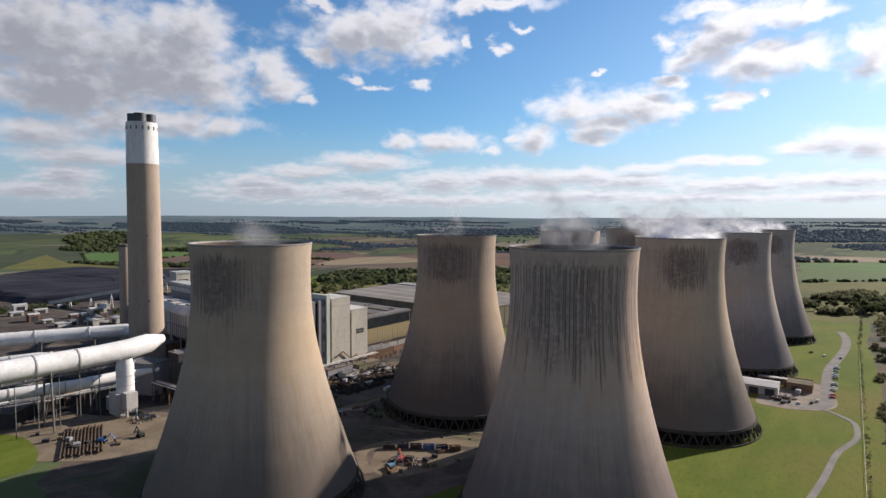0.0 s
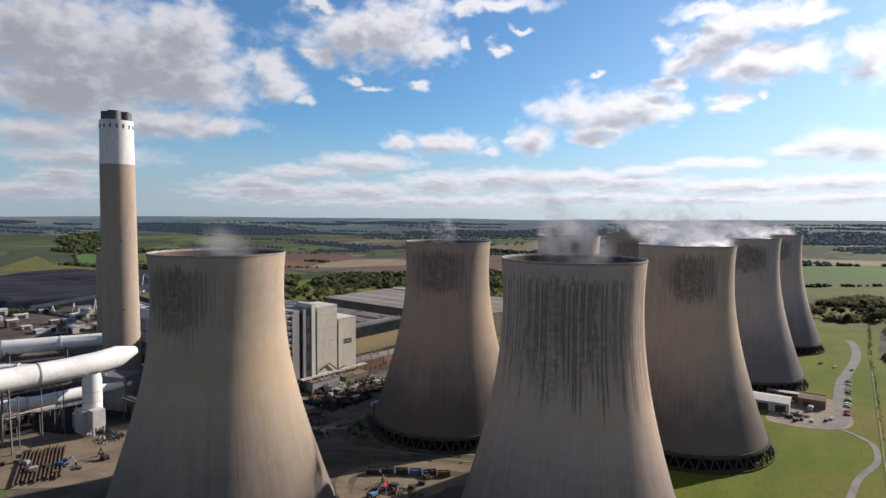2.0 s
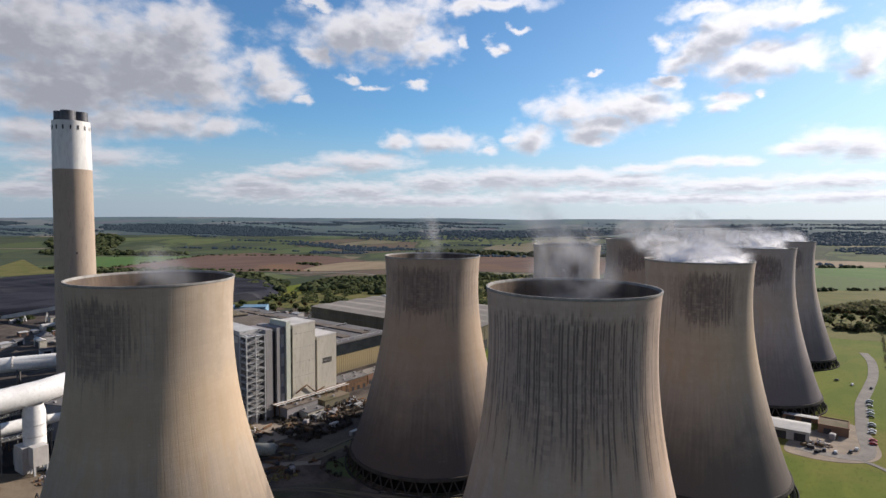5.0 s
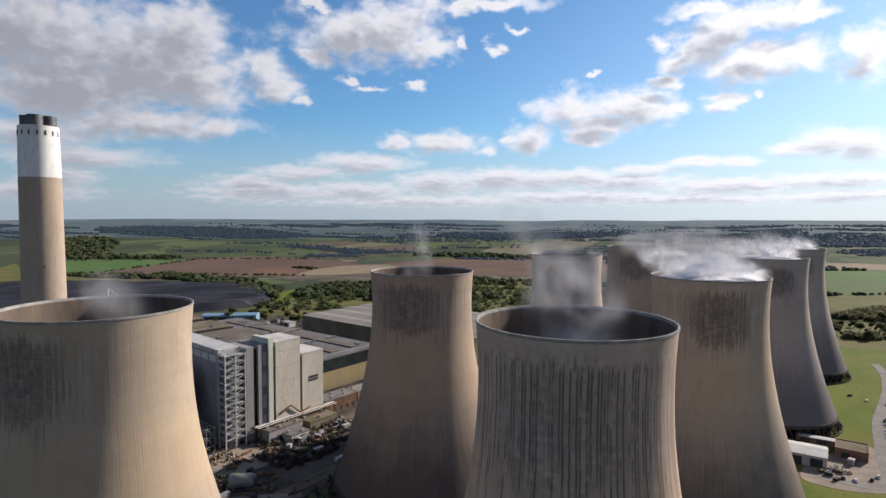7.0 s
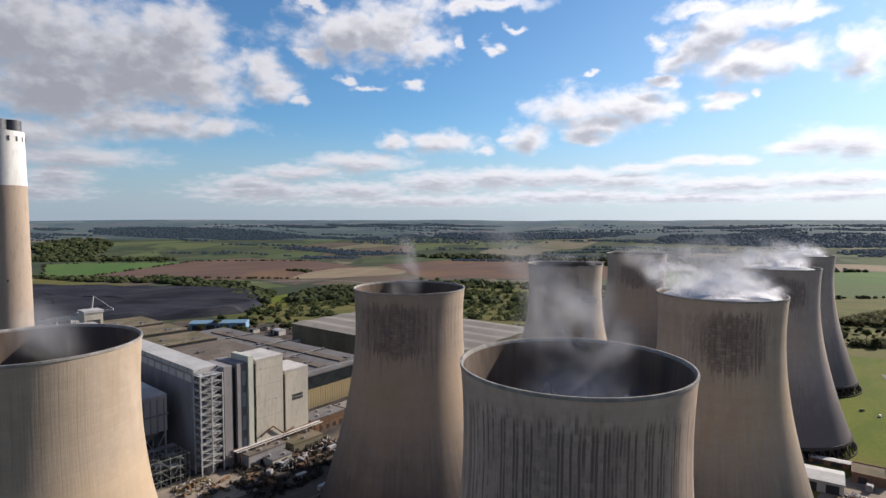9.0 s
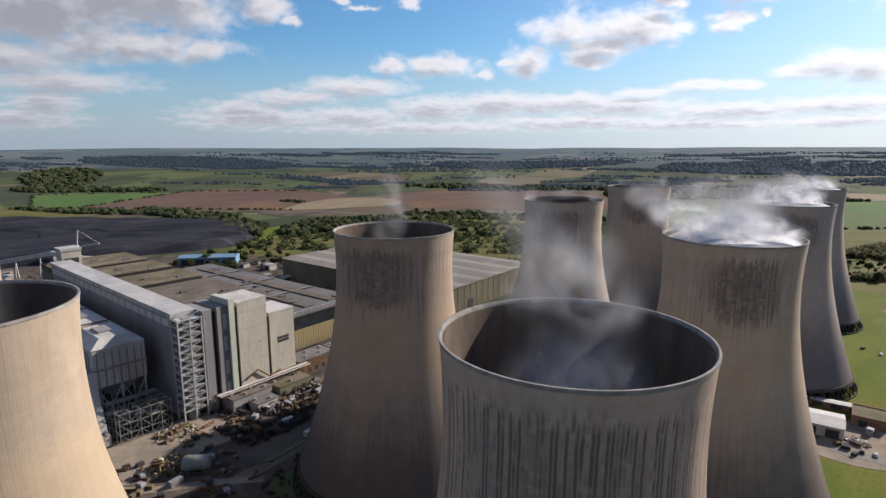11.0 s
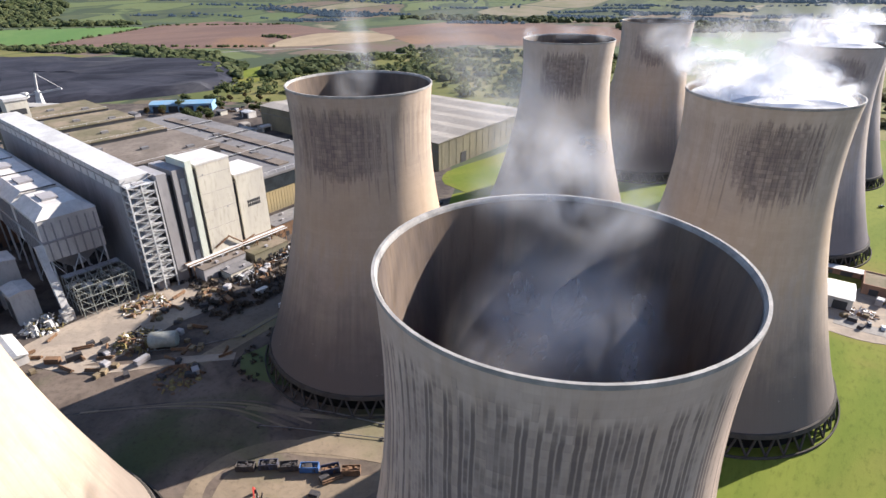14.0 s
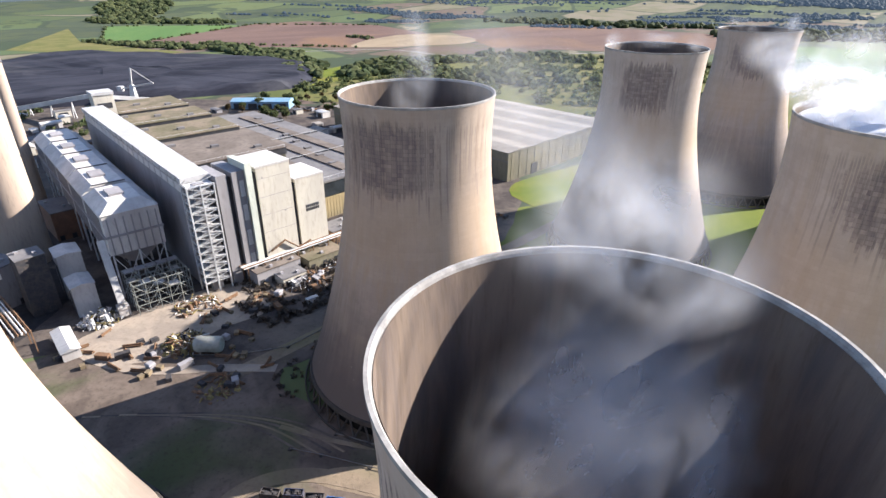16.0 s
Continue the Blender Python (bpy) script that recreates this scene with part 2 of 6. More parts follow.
    c = k.mix(k.m("MULTIPLY", k.ramp(wide, 0.42, 0.7), 0.40), c, tuple(v * f for v, f in zip(base, (0.74, 0.68, 0.58))))
    c = k.mix(k.m("MULTIPLY", k.ramp(grain, 0.5, 0.75), 0.25), c, tuple(v * 0.6 for v in base))
    c = k.mix(k.m("MULTIPLY", cell, 0.13), c, tuple(v * 0.5 for v in base))
    c = k.mix(k.m("MULTIPLY", band, 0.16), c, tuple(v * 0.55 for v in base))
    # ochre wash below the soot, then a ragged dark foot: algae damp plus painted shadow
    wash = k.m("MULTIPLY", k.ramp(k.m("ADD", z, k.m("MULTIPLY", k.m("SUBTRACT", wide, 0.5), 60.0)), 48.0, 66.0), k.ramp(k.m("ADD", z, k.m("MULTIPLY", k.m("SUBTRACT", blot, 0.5), 40.0)), 92.0, 74.0))
    c = k.mix(k.m("MULTIPLY", wash, 0.35), c, tuple(v * f for v, f in zip(base, (0.95, 0.84, 0.66))))
    foot_edge = k.m("ADD", k.m("MULTIPLY", k.m("SUBTRACT", blot, 0.5), 34.0), k.m("ADD", k.m("MULTIPLY", k.m("SUBTRACT", fine, 0.5), 14.0), k.m("MULTIPLY", k.m("SUBTRACT", ends, 0.5), 5.0)))
    foot_dark = k.ramp(k.m("ADD", z, foot_edge), 66.0, 14.0)
    c = k.mix(k.m("MULTIPLY", foot_dark, foot_dark_part), c, tuple(v * f for v, f in zip(base, (0.27, 0.28, 0.32))))
    bloom = k.m("MULTIPLY", k.ramp(k.noise(off, 0.55, 3, 0.6), 0.70, 0.76), k.ramp(k.noise(off, 0.05, 3, 0.5), 0.45, 0.6))
    c = k.mix(k.m("MULTIPLY", bloom, 0.35), c, (0.48, 0.46, 0.42))
    c = k.mix(k.m("MULTIPLY", patch, depth), c, (0.100, 0.078, 0.080) if streaks <= 0.5 else (0.135, 0.108, 0.104))
    c = k.mix(k.m("MULTIPLY", strk, 0.78), c, (0.088, 0.070, 0.068))
    lines = k.m("MULTIPLY", k.m("SUBTRACT", 1.0, grid), k.m("ADD", 0.045, k.m("MULTIPLY", patch, 0.05 if streaks > 0.5 else 0.38)))
    c = k.mix(lines, c, (0.05, 0.045, 0.045))
    height = k.m("ADD", k.m("MULTIPLY", grain, 0.4), k.m("ADD", k.m("MULTIPLY", grid, 0.4), k.m("ADD", fine, k.m("MULTIPLY", across, 0.5 * streaks))))
    finish(k, b, c, 0.88, height, 0.25, 0.12)
    return m


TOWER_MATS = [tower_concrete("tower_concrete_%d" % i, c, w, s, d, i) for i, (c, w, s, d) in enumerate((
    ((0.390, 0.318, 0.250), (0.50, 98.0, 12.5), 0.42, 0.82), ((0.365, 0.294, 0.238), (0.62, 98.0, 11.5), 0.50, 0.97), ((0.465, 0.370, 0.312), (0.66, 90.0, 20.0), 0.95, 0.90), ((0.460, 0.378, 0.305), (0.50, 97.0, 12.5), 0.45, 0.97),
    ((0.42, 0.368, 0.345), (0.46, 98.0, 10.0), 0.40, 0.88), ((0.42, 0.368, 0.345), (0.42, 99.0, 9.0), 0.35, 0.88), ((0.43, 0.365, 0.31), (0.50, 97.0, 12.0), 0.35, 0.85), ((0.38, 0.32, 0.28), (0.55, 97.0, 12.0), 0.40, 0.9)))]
LINING = worn("dark_concrete_lining", (0.150, 0.113, 0.086), (0.066, 0.056, 0.057), 0.9, 0.08, 0.8, 0.3, streak=0.9)
RIM = worn("pale_concrete_rim", (0.29, 0.275, 0.26), (0.19, 0.18, 0.172), 0.85, 0.3, 2.0)
# near-black: the shade at the towers' foot is put into this colour
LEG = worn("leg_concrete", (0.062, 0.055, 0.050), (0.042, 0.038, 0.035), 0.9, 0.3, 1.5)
FILL = worn("packing_and_shade_black", (0.012, 0.012, 0.012), None, 0.9, bump=0.0)
CHIM = worn("chimney_concrete", (0.33, 0.265, 0.21), (0.27, 0.215, 0.175), 0.85, 0.06, 0.9, 0.2, streak=0.9)
CHIM_WHITE = worn("pale_chimney_band", (0.68, 0.67, 0.65), (0.52, 0.51, 0.50), 0.8, 0.10, 0.9, 0.2, streak=0.9)
FLUE = worn("dark_flue_steel", (0.06, 0.065, 0.075), (0.10, 0.10, 0.11), 0.6, 0.3, 1.5, metal=0.3)
WHITE = worn("white_cladding", (0.42, 0.41, 0.405), (0.30, 0.295, 0.29), 0.55, 0.07, 0.7, 0.15, streak=0.7)
CREAM = worn("cream_cladding", (0.44, 0.408, 0.345), (0.35, 0.325, 0.282), 0.7, 0.07, 0.7, 0.15, streak=0.8)
GREY_CLAD = worn("grey_cladding", (0.25, 0.238, 0.246), (0.185, 0.176, 0.183), 0.7, 0.06, 0.6, 0.15, streak=0.8)
PALE_GREY = worn("pale_grey_sheeting", (0.49, 0.465, 0.445), (0.35, 0.33, 0.315), 0.6, 0.08, 0.8, 0.2, streak=0.7)
DUCT = worn("white_duct_sheet", (0.72, 0.71, 0.70), (0.58, 0.57, 0.56), 0.45, 0.09, 0.8, 0.15)
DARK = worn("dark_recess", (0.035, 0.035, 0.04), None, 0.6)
GREEN_WHITE = worn("pale_green_concrete", (0.46, 0.48, 0.42), (0.37, 0.385, 0.34), 0.75, 0.08, 0.8, 0.2, streak=0.8)
OCHRE = worn("ochre_sheeting", (0.25, 0.195, 0.10), (0.16, 0.13, 0.075), 0.7, 0.1, 0.8, streak=0.8)
ROOF_MOSS = worn("mossy_flat_roof", (0.105, 0.094, 0.060), (0.175, 0.140, 0.105), 0.95, 0.05, 0.35)
ROOF_GREY = worn("grey_felt_roof", (0.115, 0.110, 0.115), (0.165, 0.157, 0.155), 0.9, 0.04, 0.4)
ROOF_WAREHOUSE = worn("fibre_cement_roof", (0.235, 0.215, 0.195), (0.18, 0.165, 0.15), 0.85, 0.03, 0.4)
OLIVE_WALL = worn("olive_sheet_wall", (0.17, 0.155, 0.11), (0.12, 0.11, 0.085), 0.8, 0.06, 0.5, streak=0.7)
STEEL = worn("pale_painted_steel", (0.48, 0.48, 0.48), (0.34, 0.34, 0.34), 0.5, 0.3, 1.6)
RUST = worn("rusty_steel", (0.17, 0.10, 0.06), (0.10, 0.065, 0.045), 0.85, 0.3, 1.4, 0.4)
DUCT_LEG = worn("dull_grey_steel", (0.13, 0.125, 0.12), (0.085, 0.08, 0.078), 0.7, 0.3, 1.6)
FRAME = worn("grey_green_steel", (0.23, 0.24, 0.22), (0.15, 0.155, 0.14), 0.7, 0.3, 1.6)
OLD_RUST = worn("dark_old_rust", (0.085, 0.058, 0.040), (0.055, 0.040, 0.032), 0.9, 0.3, 1.4, 0.4)
BRICKISH = worn("brown_brick", (0.22, 0.13, 0.09), (0.16, 0.10, 0.075), 0.9, 0.2, 1.5)
CRATE = worn("weathered_crate_wood", (0.20, 0.155, 0.10), (0.13, 0.105, 0.075), 0.85, 0.4, 2.0, rnd=0.5)
TANK = worn("grey_green_tank_paint", (0.26, 0.265, 0.24), (0.17, 0.17, 0.15), 0.6, 0.2, 1.2)
ROOF_BROWN = worn("brown_felt_roof", (0.105, 0.088, 0.076), (0.155, 0.130, 0.113), 0.95, 0.05, 0.35)
TYRE = worn("tyre_rubber", (0.02, 0.02, 0.02), None, 0.8)
GLASS = worn("dark_window_glass", (0.03, 0.035, 0.04), None, 0.12)
BLUE = worn("blue_painted_steel", (0.05, 0.13, 0.32), (0.04, 0.09, 0.22), 0.5, 0.4, 1.5)
PALE_BLUE = worn("pale_blue_sheeting", (0.12, 0.24, 0.36), (0.17, 0.24, 0.30), 0.6, 0.1, 0.8)
RED = worn("red_painted_steel", (0.50, 0.06, 0.04), (0.36, 0.05, 0.04), 0.5, 0.4, 1.5)
NAVY = worn("dark_blue_steel", (0.035, 0.045, 0.09), (0.05, 0.045, 0.05), 0.6, 0.4, 1.5)
BLACKISH = worn("black_scrap", (0.04, 0.04, 0.045), (0.07, 0.06, 0.055), 0.8, 0.4, 1.2, 0.5)
OCHRE_SCRAP = worn("ochre_scrap", (0.22, 0.175, 0.075), (0.12, 0.10, 0.055), 0.9, 0.3, 1.0, 0.5)
CAR_PAINTS = [worn("car_paint_" + n, c, c, 0.3, 0.5, 3.0, 0.02) for n, c in (("silver", (0.45, 0.46, 0.48)), ("black", (0.03, 0.03, 0.035)), ("white", (0.75, 0.75, 0.75)), ("red", (0.35, 0.04, 0.04)), ("blue", (0.05, 0.10, 0.3)))]
BARK = worn("bark", (0.10, 0.075, 0.05), (0.07, 0.055, 0.04), 0.95, 0.8, 4.0, 0.5)


def leaves(name, col, col2, haze=0.0):
    m, k, b = start(name)
    r = k.n("NewGeometry").outputs["Random Per Island"]
    c = k.mix(r, col, col2)
    big = k.noise(k.n("TexCoord").outputs["Object"], 0.02, 3)
    c = k.mix(k.m("MULTIPLY", big, 0.6), c, tuple(v * 0.5 for v in col))
    finish(k, b, c, 0.75)
    # haze of distance put in as a faint blue glow on the leaves
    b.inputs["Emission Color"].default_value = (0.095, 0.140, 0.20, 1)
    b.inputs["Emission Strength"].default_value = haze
    through_leaf = k.n("BsdfTranslucent", Color=c).outputs[0]
    k.put(k.t.nodes["Material Output"], "Surface", k.n("MixShader", i0=0.45, i1=b.outputs[0], i2=through_leaf).outputs[0])
    return m


LEAF = leaves("green_leaves", (0.066, 0.088, 0.040), (0.130, 0.140, 0.064))
LEAF_AUTUMN = leaves("browning_leaves", (0.075, 0.060, 0.032), (0.11, 0.078, 0.038))
LEAF_DULL = leaves("dull_dark_scrub", (0.098, 0.100, 0.058), (0.175, 0.165, 0.092))
# bluish and faintly glowing: distance haze is part of this colour
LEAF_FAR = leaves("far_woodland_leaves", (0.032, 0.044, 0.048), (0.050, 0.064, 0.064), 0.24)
LEAF_BARE = leaves("bare_brown_scrub", (0.072, 0.060, 0.052), (0.120, 0.100, 0.084))


def soil(name, col, col2, big, fine, col3=None, stretch=(1, 1, 1), turn=0.0, rows=0.0, bump=0.3):
    """Ground covers in world metres: patches, tufts, and crop or wheel rows where rows > 0."""
    m, k, b = start(name)
    p = k.n("NewGeometry").outputs["Position"]
    r = k.n("VectorRotate", Vector=p, Angle=turn).outputs[0]
    q = k.vm("MULTIPLY", r, stretch)
    n1, n2, n3 = k.noise(q, big, 6, 0.62, 0.6), k.noise(q, fine, 6, 0.7), k.noise(p, big * 0.22, 4, 0.6, 0.8)
    c = k.mix(k.ramp(n1, 0.36, 0.64), col, col2)
    if col3:
        c = k.mix(k.ramp(n3, 0.50, 0.66), c, col3)
    c = k.mix(k.m("MULTIPLY", k.ramp(n2, 0.48, 0.74), 0.55), c, tuple(v * 0.5 for v in col))
    if rows:
        x = k.n("SeparateXYZ", Vector=r).outputs[0]
        s = k.m("SINE", k.m("ADD", k.m("MULTIPLY", x, 6.283 / rows), k.m("MULTIPLY", n1, 2.0)))
        c = k.mix(k.m("MULTIPLY", k.ramp(s, 0.2, 1.0), 0.25), c, tuple(v * 0.6 for v in col2))
    finish(k, b, c, 0.95, n2, bump, 0.4)
    return m


GRASS = soil("mown_grass", (0.082, 0.108, 0.018), (0.112, 0.130, 0.024), 0.03, 0.5, (0.135, 0.120, 0.034), (1, 0.4, 1), 0.4)
MEADOW = soil("dull_meadow", (0.090, 0.095, 0.032), (0.130, 0.118, 0.048), 0.02, 0.3, (0.068, 0.080, 0.030))
DIRT = soil("trampled_dirt", (0.078, 0.062, 0.052), (0.128, 0.102, 0.084), 0.06, 0.5, (0.058, 0.066, 0.034))
TAN_DIRT = soil("tan_gravel", (0.19, 0.150, 0.108), (0.135, 0.108, 0.080), 0.06, 0.6, (0.13, 0.118, 0.070))
YARD = soil("dark_yard_surface", (0.048, 0.041, 0.039), (0.092, 0.077, 0.068), 0.06, 0.45, (0.135, 0.112, 0.090))
CONCRETE = soil("pale_concrete_ground", (0.27, 0.225, 0.18), (0.20, 0.168, 0.140), 0.08, 0.6)
TARMAC = soil("worn_tarmac", (0.17, 0.16, 0.15), (0.22, 0.205, 0.19), 0.08, 0.7)
SHADE_GROUND = soil("coal_dirt_and_shade", (0.026, 0.025, 0.027), (0.045, 0.042, 0.042), 0.06, 0.5, (0.060, 0.052, 0.046))
COAL = soil("coal_stock", (0.016, 0.017, 0.024), (0.032, 0.033, 0.044), 0.02, 0.25, (0.045, 0.045, 0.052), (1, 0.25, 1), 0.5)
PLOUGH = soil("red_ploughed_soil", (0.098, 0.064, 0.056), (0.128, 0.085, 0.070), 0.012, 0.2, (0.155, 0.095, 0.06), (1, 0.3, 1), 0.7, 9.0)
CROP = soil("green_crop", (0.066, 0.122, 0.040), (0.086, 0.138, 0.046), 0.01, 0.2, (0.082, 0.112, 0.046), (1, 0.3, 1), -0.5, 10.0)
STUBBLE = soil("pale_stubble", (0.24, 0.19, 0.13), (0.19, 0.15, 0.105), 0.012, 0.2, None, (1, 0.3, 1), 0.2, 8.0)


def countryside(name, hazy):
    """Patchwork of hedged fields; each field one crop."""
    m, k, b = start(name)
    p = k.n("NewGeometry").outputs["Position"]
    q = k.vm("MULTIPLY", k.n("VectorRotate", Vector=p, Angle=0.35).outputs[0], (1.0, 0.55, 0.0))
    wob = k.vm("MULTIPLY", k.vm("SUBTRACT", k.n("TexNoise", Vector=q, Scale=0.004, Detail=2.0).outputs["Color"], (0.5, 0.5, 0.5)), (60, 60, 0))
    q = k.vm("ADD", q, wob)
    v = k.n("TexVoronoi", Vector=q, Scale=1 / 230)
    e = k.t.nodes.new("ShaderNodeTexVoronoi")
    e.feature = "DISTANCE_TO_EDGE"
    k.put(e, "Vector", q)
    k.put(e, "Scale", 1 / 230)
    pick = k.n("SeparateColor", Color=v.outputs["Color"]).outputs[0]
    ramp = k.t.nodes.new("ShaderNodeValToRGB")
    ramp.color_ramp.interpolation = "CONSTANT"
    # crop colours, leaned towards blue in place of haze
    stops = ((0.0, (0.060, 0.078, 0.042)), (0.2, (0.085, 0.105, 0.050)), (0.36, (0.105, 0.078, 0.066)), (0.50, (0.045, 0.056, 0.040)), (0.64, (0.150, 0.130, 0.095)), (0.74, (0.070, 0.092, 0.046)), (0.88, (0.050, 0.062, 0.042)))
    while len(ramp.color_ramp.elements) < len(stops):
        ramp.color_ramp.elements.new(0.5)
    for el_, (pos, c) in zip(ramp.color_ramp.elements, stops):
        el_.position, el_.color = pos, (*c, 1)
    k.put(ramp, "Fac", pick)
    n1, n2 = k.noise(p, 0.012, 6, 0.65), k.noise(p, 0.06, 6, 0.7)
    c = k.mix(k.m("MULTIPLY", k.ramp(n1, 0.4, 0.65), 0.45), ramp.outputs[0], (0.075, 0.085, 0.035))
    hedge = k.m("MAXIMUM", k.ramp(k.m("ADD", e.outputs[0], k.m("MULTIPLY", k.m("SUBTRACT", n2, 0.5), 0.05)), 0.035, 0.015), k.ramp(k.noise(p, 0.0032, 5, 0.62), 0.55, 0.58))
    c = k.mix(k.m("MULTIPLY", hedge, 0.85), c, (0.036, 0.048, 0.032))
    # painted haze: fields tinted blue, with a blue glow that grows with distance
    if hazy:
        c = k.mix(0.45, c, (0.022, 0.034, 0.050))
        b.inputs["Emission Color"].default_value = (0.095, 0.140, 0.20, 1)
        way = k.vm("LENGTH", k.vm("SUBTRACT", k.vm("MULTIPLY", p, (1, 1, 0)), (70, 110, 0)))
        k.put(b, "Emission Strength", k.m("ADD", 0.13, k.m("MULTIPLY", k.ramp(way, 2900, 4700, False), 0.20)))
    finish(k, b, c, 0.95, n2, 0.3, 1.0)
    return m


COUNTRY = countryside("hedged_fields", False)
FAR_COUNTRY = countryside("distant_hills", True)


def steam(name, density, scale, pale=0.66):
    m, k, b = start(name)
    out = k.t.nodes["Material Output"]
    uv = k.n("TexCoord")
    r = k.vm("LENGTH", k.vm("SUBTRACT", uv.outputs["UV"], (0.5, 0.5, 0)))
    pos = k.n("NewGeometry").outputs["Position"]
    n1 = k.noise(pos, scale, 6, 0.6, 0.6)
    soft = k.ramp(k.m("ADD", r, k.m("MULTIPLY", k.m("SUBTRACT", n1, 0.5), 0.55)), 0.46, 0.10)
    a = k.m("MULTIPLY", k.m("MULTIPLY", soft, k.ramp(n1, 0.30, 0.72)), density, clamp=True)
    a = k.m("MULTIPLY", a, k.ramp(r, 0.49, 0.16))
    d = k.n("BsdfDiffuse", Color=(pale, pale, pale + 0.03, 1)).outputs[0]
    tr = k.n("BsdfTranslucent", Color=(pale, pale, pale + 0.03, 1)).outputs[0]
    body = k.n("MixShader", i0=0.5, i1=d, i2=tr).outputs[0]
    k.put(out, "Surface", k.n("MixShader", i0=a, i1=k.n("BsdfTransparent").outputs[0], i2=body).outputs[0])
    return m


STEAM_THIN = steam("thin_steam", 0.55, 0.05)
STEAM_FAINT = steam("faint_steam", 0.34, 0.05)
STEAM_THICK = steam("thick_steam", 1.5, 0.075, 0.80)
STEAM_GREY = steam("grey_steam", 0.46, 0.07, 0.72)
STEAM_MID = steam("rising_steam", 0.40, 0.075)


def steam_bed_material():
    m, k, b = start("brimming_steam")
    out = k.t.nodes["Material Output"]
    pos = k.n("NewGeometry").outputs["Position"]
    n1 = k.noise(pos, 0.07, 6, 0.6, 0.5)
    r = k.vm("LENGTH", k.vm("MULTIPLY", k.n("TexCoord").outputs["Object"], (1, 1, 0)))
    a = k.m("MULTIPLY", k.ramp(n1, 0.20, 0.45), k.ramp(r, 25.3, 23.4))
    d = k.n("BsdfDiffuse", Color=(0.74, 0.74, 0.76, 1)).outputs[0]
    tr = k.n("BsdfTranslucent", Color=(0.74, 0.74, 0.76, 1)).outputs[0]
    body = k.n("MixShader", i0=0.35, i1=d, i2=tr).outputs[0]
    k.put(out, "Surface", k.n("MixShader", i0=a, i1=k.n("BsdfTransparent").outputs[0], i2=body).outputs[0])
    return m


STEAM_BED = steam_bed_material()

# ---- mesh helpers ----
class G:
    """A mesh in the making: vertices and faces."""

    def __init__(self):
        self.v, self.f, self.uv = [], [], None

    def add(self, verts, faces):
        o = len(self.v)
        self.v += [tuple(p) for p in verts]
        self.f += [tuple(o + i for i in f) for f in faces]
        return self

    def box(self, x0, x1, y0, y1, z0, z1):
        return self.add([(x, y, z) for z in (z0, z1) for y in (y0, y1) for x in (x0, x1)],
                        [(0, 2, 3, 1), (4, 5, 7, 6), (0, 1, 5, 4), (2, 6, 7, 3), (0, 4, 6, 2), (1, 3, 7, 5)])

    def frustum(self, x0, x1, y0, y1, z0, z1, inx, iny):
        """A box whose top is drawn in by inx and iny on each side."""
        v = [(x, y, z0) for y in (y0, y1) for x in (x0, x1)] + [(x, y, z1) for y in (y0 + iny, y1 - iny) for x in (x0 + inx, x1 - inx)]
        return self.add(v, [(0, 2, 3, 1), (4, 5, 7, 6), (0, 1, 5, 4), (2, 6, 7, 3), (0, 4, 6, 2), (1, 3, 7, 5)])

    def prism(self, pts, z0, z1):
        n = len(pts)
        return self.add([(x, y, z0) for x, y in pts] + [(x, y, z1) for x, y in pts],
                        [tuple(range(n - 1, -1, -1)), tuple(range(n, 2 * n))] + [(i, (i + 1) % n, n + (i + 1) % n, n + i) for i in range(n)])

    def tube(self, p, q, r0, r1=None, n=12, caps=True):
        r1 = r0 if r1 is None else r1
        p, q = Vector(p), Vector(q)
        t = (q - p).normalized()
        u = t.orthogonal().normalized()
        w = t.cross(u)
        ring = lambda c, r: [c + u * (r * math.cos(i * math.tau / n)) + w * (r * math.sin(i * math.tau / n)) for i in range(n)]
        f = [(i, (i + 1) % n, n + (i + 1) % n, n + i) for i in range(n)]
        if caps:
            f += [tuple(range(n - 1, -1, -1)), tuple(range(n, 2 * n))]
        return self.add(ring(p, r0) + ring(q, r1), f)

    def beam(self, p, q, w):
        return self.tube(p, q, w * 0.7, None, 4)

    def lathe(self, prof, n=48, closed=False):
        """Turn a profile of (radius, z) round the z axis."""
        m = len(prof)
        v = [(r * math.cos(i * math.tau / n), r * math.sin(i * math.tau / n), z) for r, z in prof for i in range(n)]
        f = []
        for k in range(m if closed else m - 1):
            a, b = k * n, ((k + 1) % m) * n
            f += [(a + i, a + (i + 1) % n, b + (i + 1) % n, b + i) for i in range(n)]
        return self.add(v, f)

    def pipe(self, pts, r, n=16, tip=None):
        """A round duct along a line of points, with mitred bends."""
        pts = [Vector(p) for p in pts]
        v, f = [], []
        wide = r
        for i, p in enumerate(pts):
            r = tip if tip and i == len(pts) - 1 else wide
            a = (pts[i] - pts[i - 1]).normalized() if i else None
            b = (pts[i + 1] - pts[i]).normalized() if i + 1 < len(pts) else None
            t = ((a or b) + (b or a)).normalized()
            u = Vector((0, 0, 1)).cross(t)
            u = u.normalized() if u.length > 0.1 else Vector((1, 0, 0))
            w = t.cross(u)
            v += [p + u * (r * math.cos(j * math.tau / n)) + w * (r * math.sin(j * math.tau / n)) for j in range(n)]
        for k in range(len(pts) - 1):
            f += [(k * n + j, k * n + (j + 1) % n, (k + 1) * n + (j + 1) % n, (k + 1) * n + j) for j in range(n)]
        f += [tuple(range(n - 1, -1, -1)), tuple(range((len(pts) - 1) * n, len(pts) * n))]
        return self.add(v, f)

    def mesh(self, name, material, smooth=False):
        me = bpy.data.meshes.new(name)
        me.from_pydata(self.v, [], self.f)
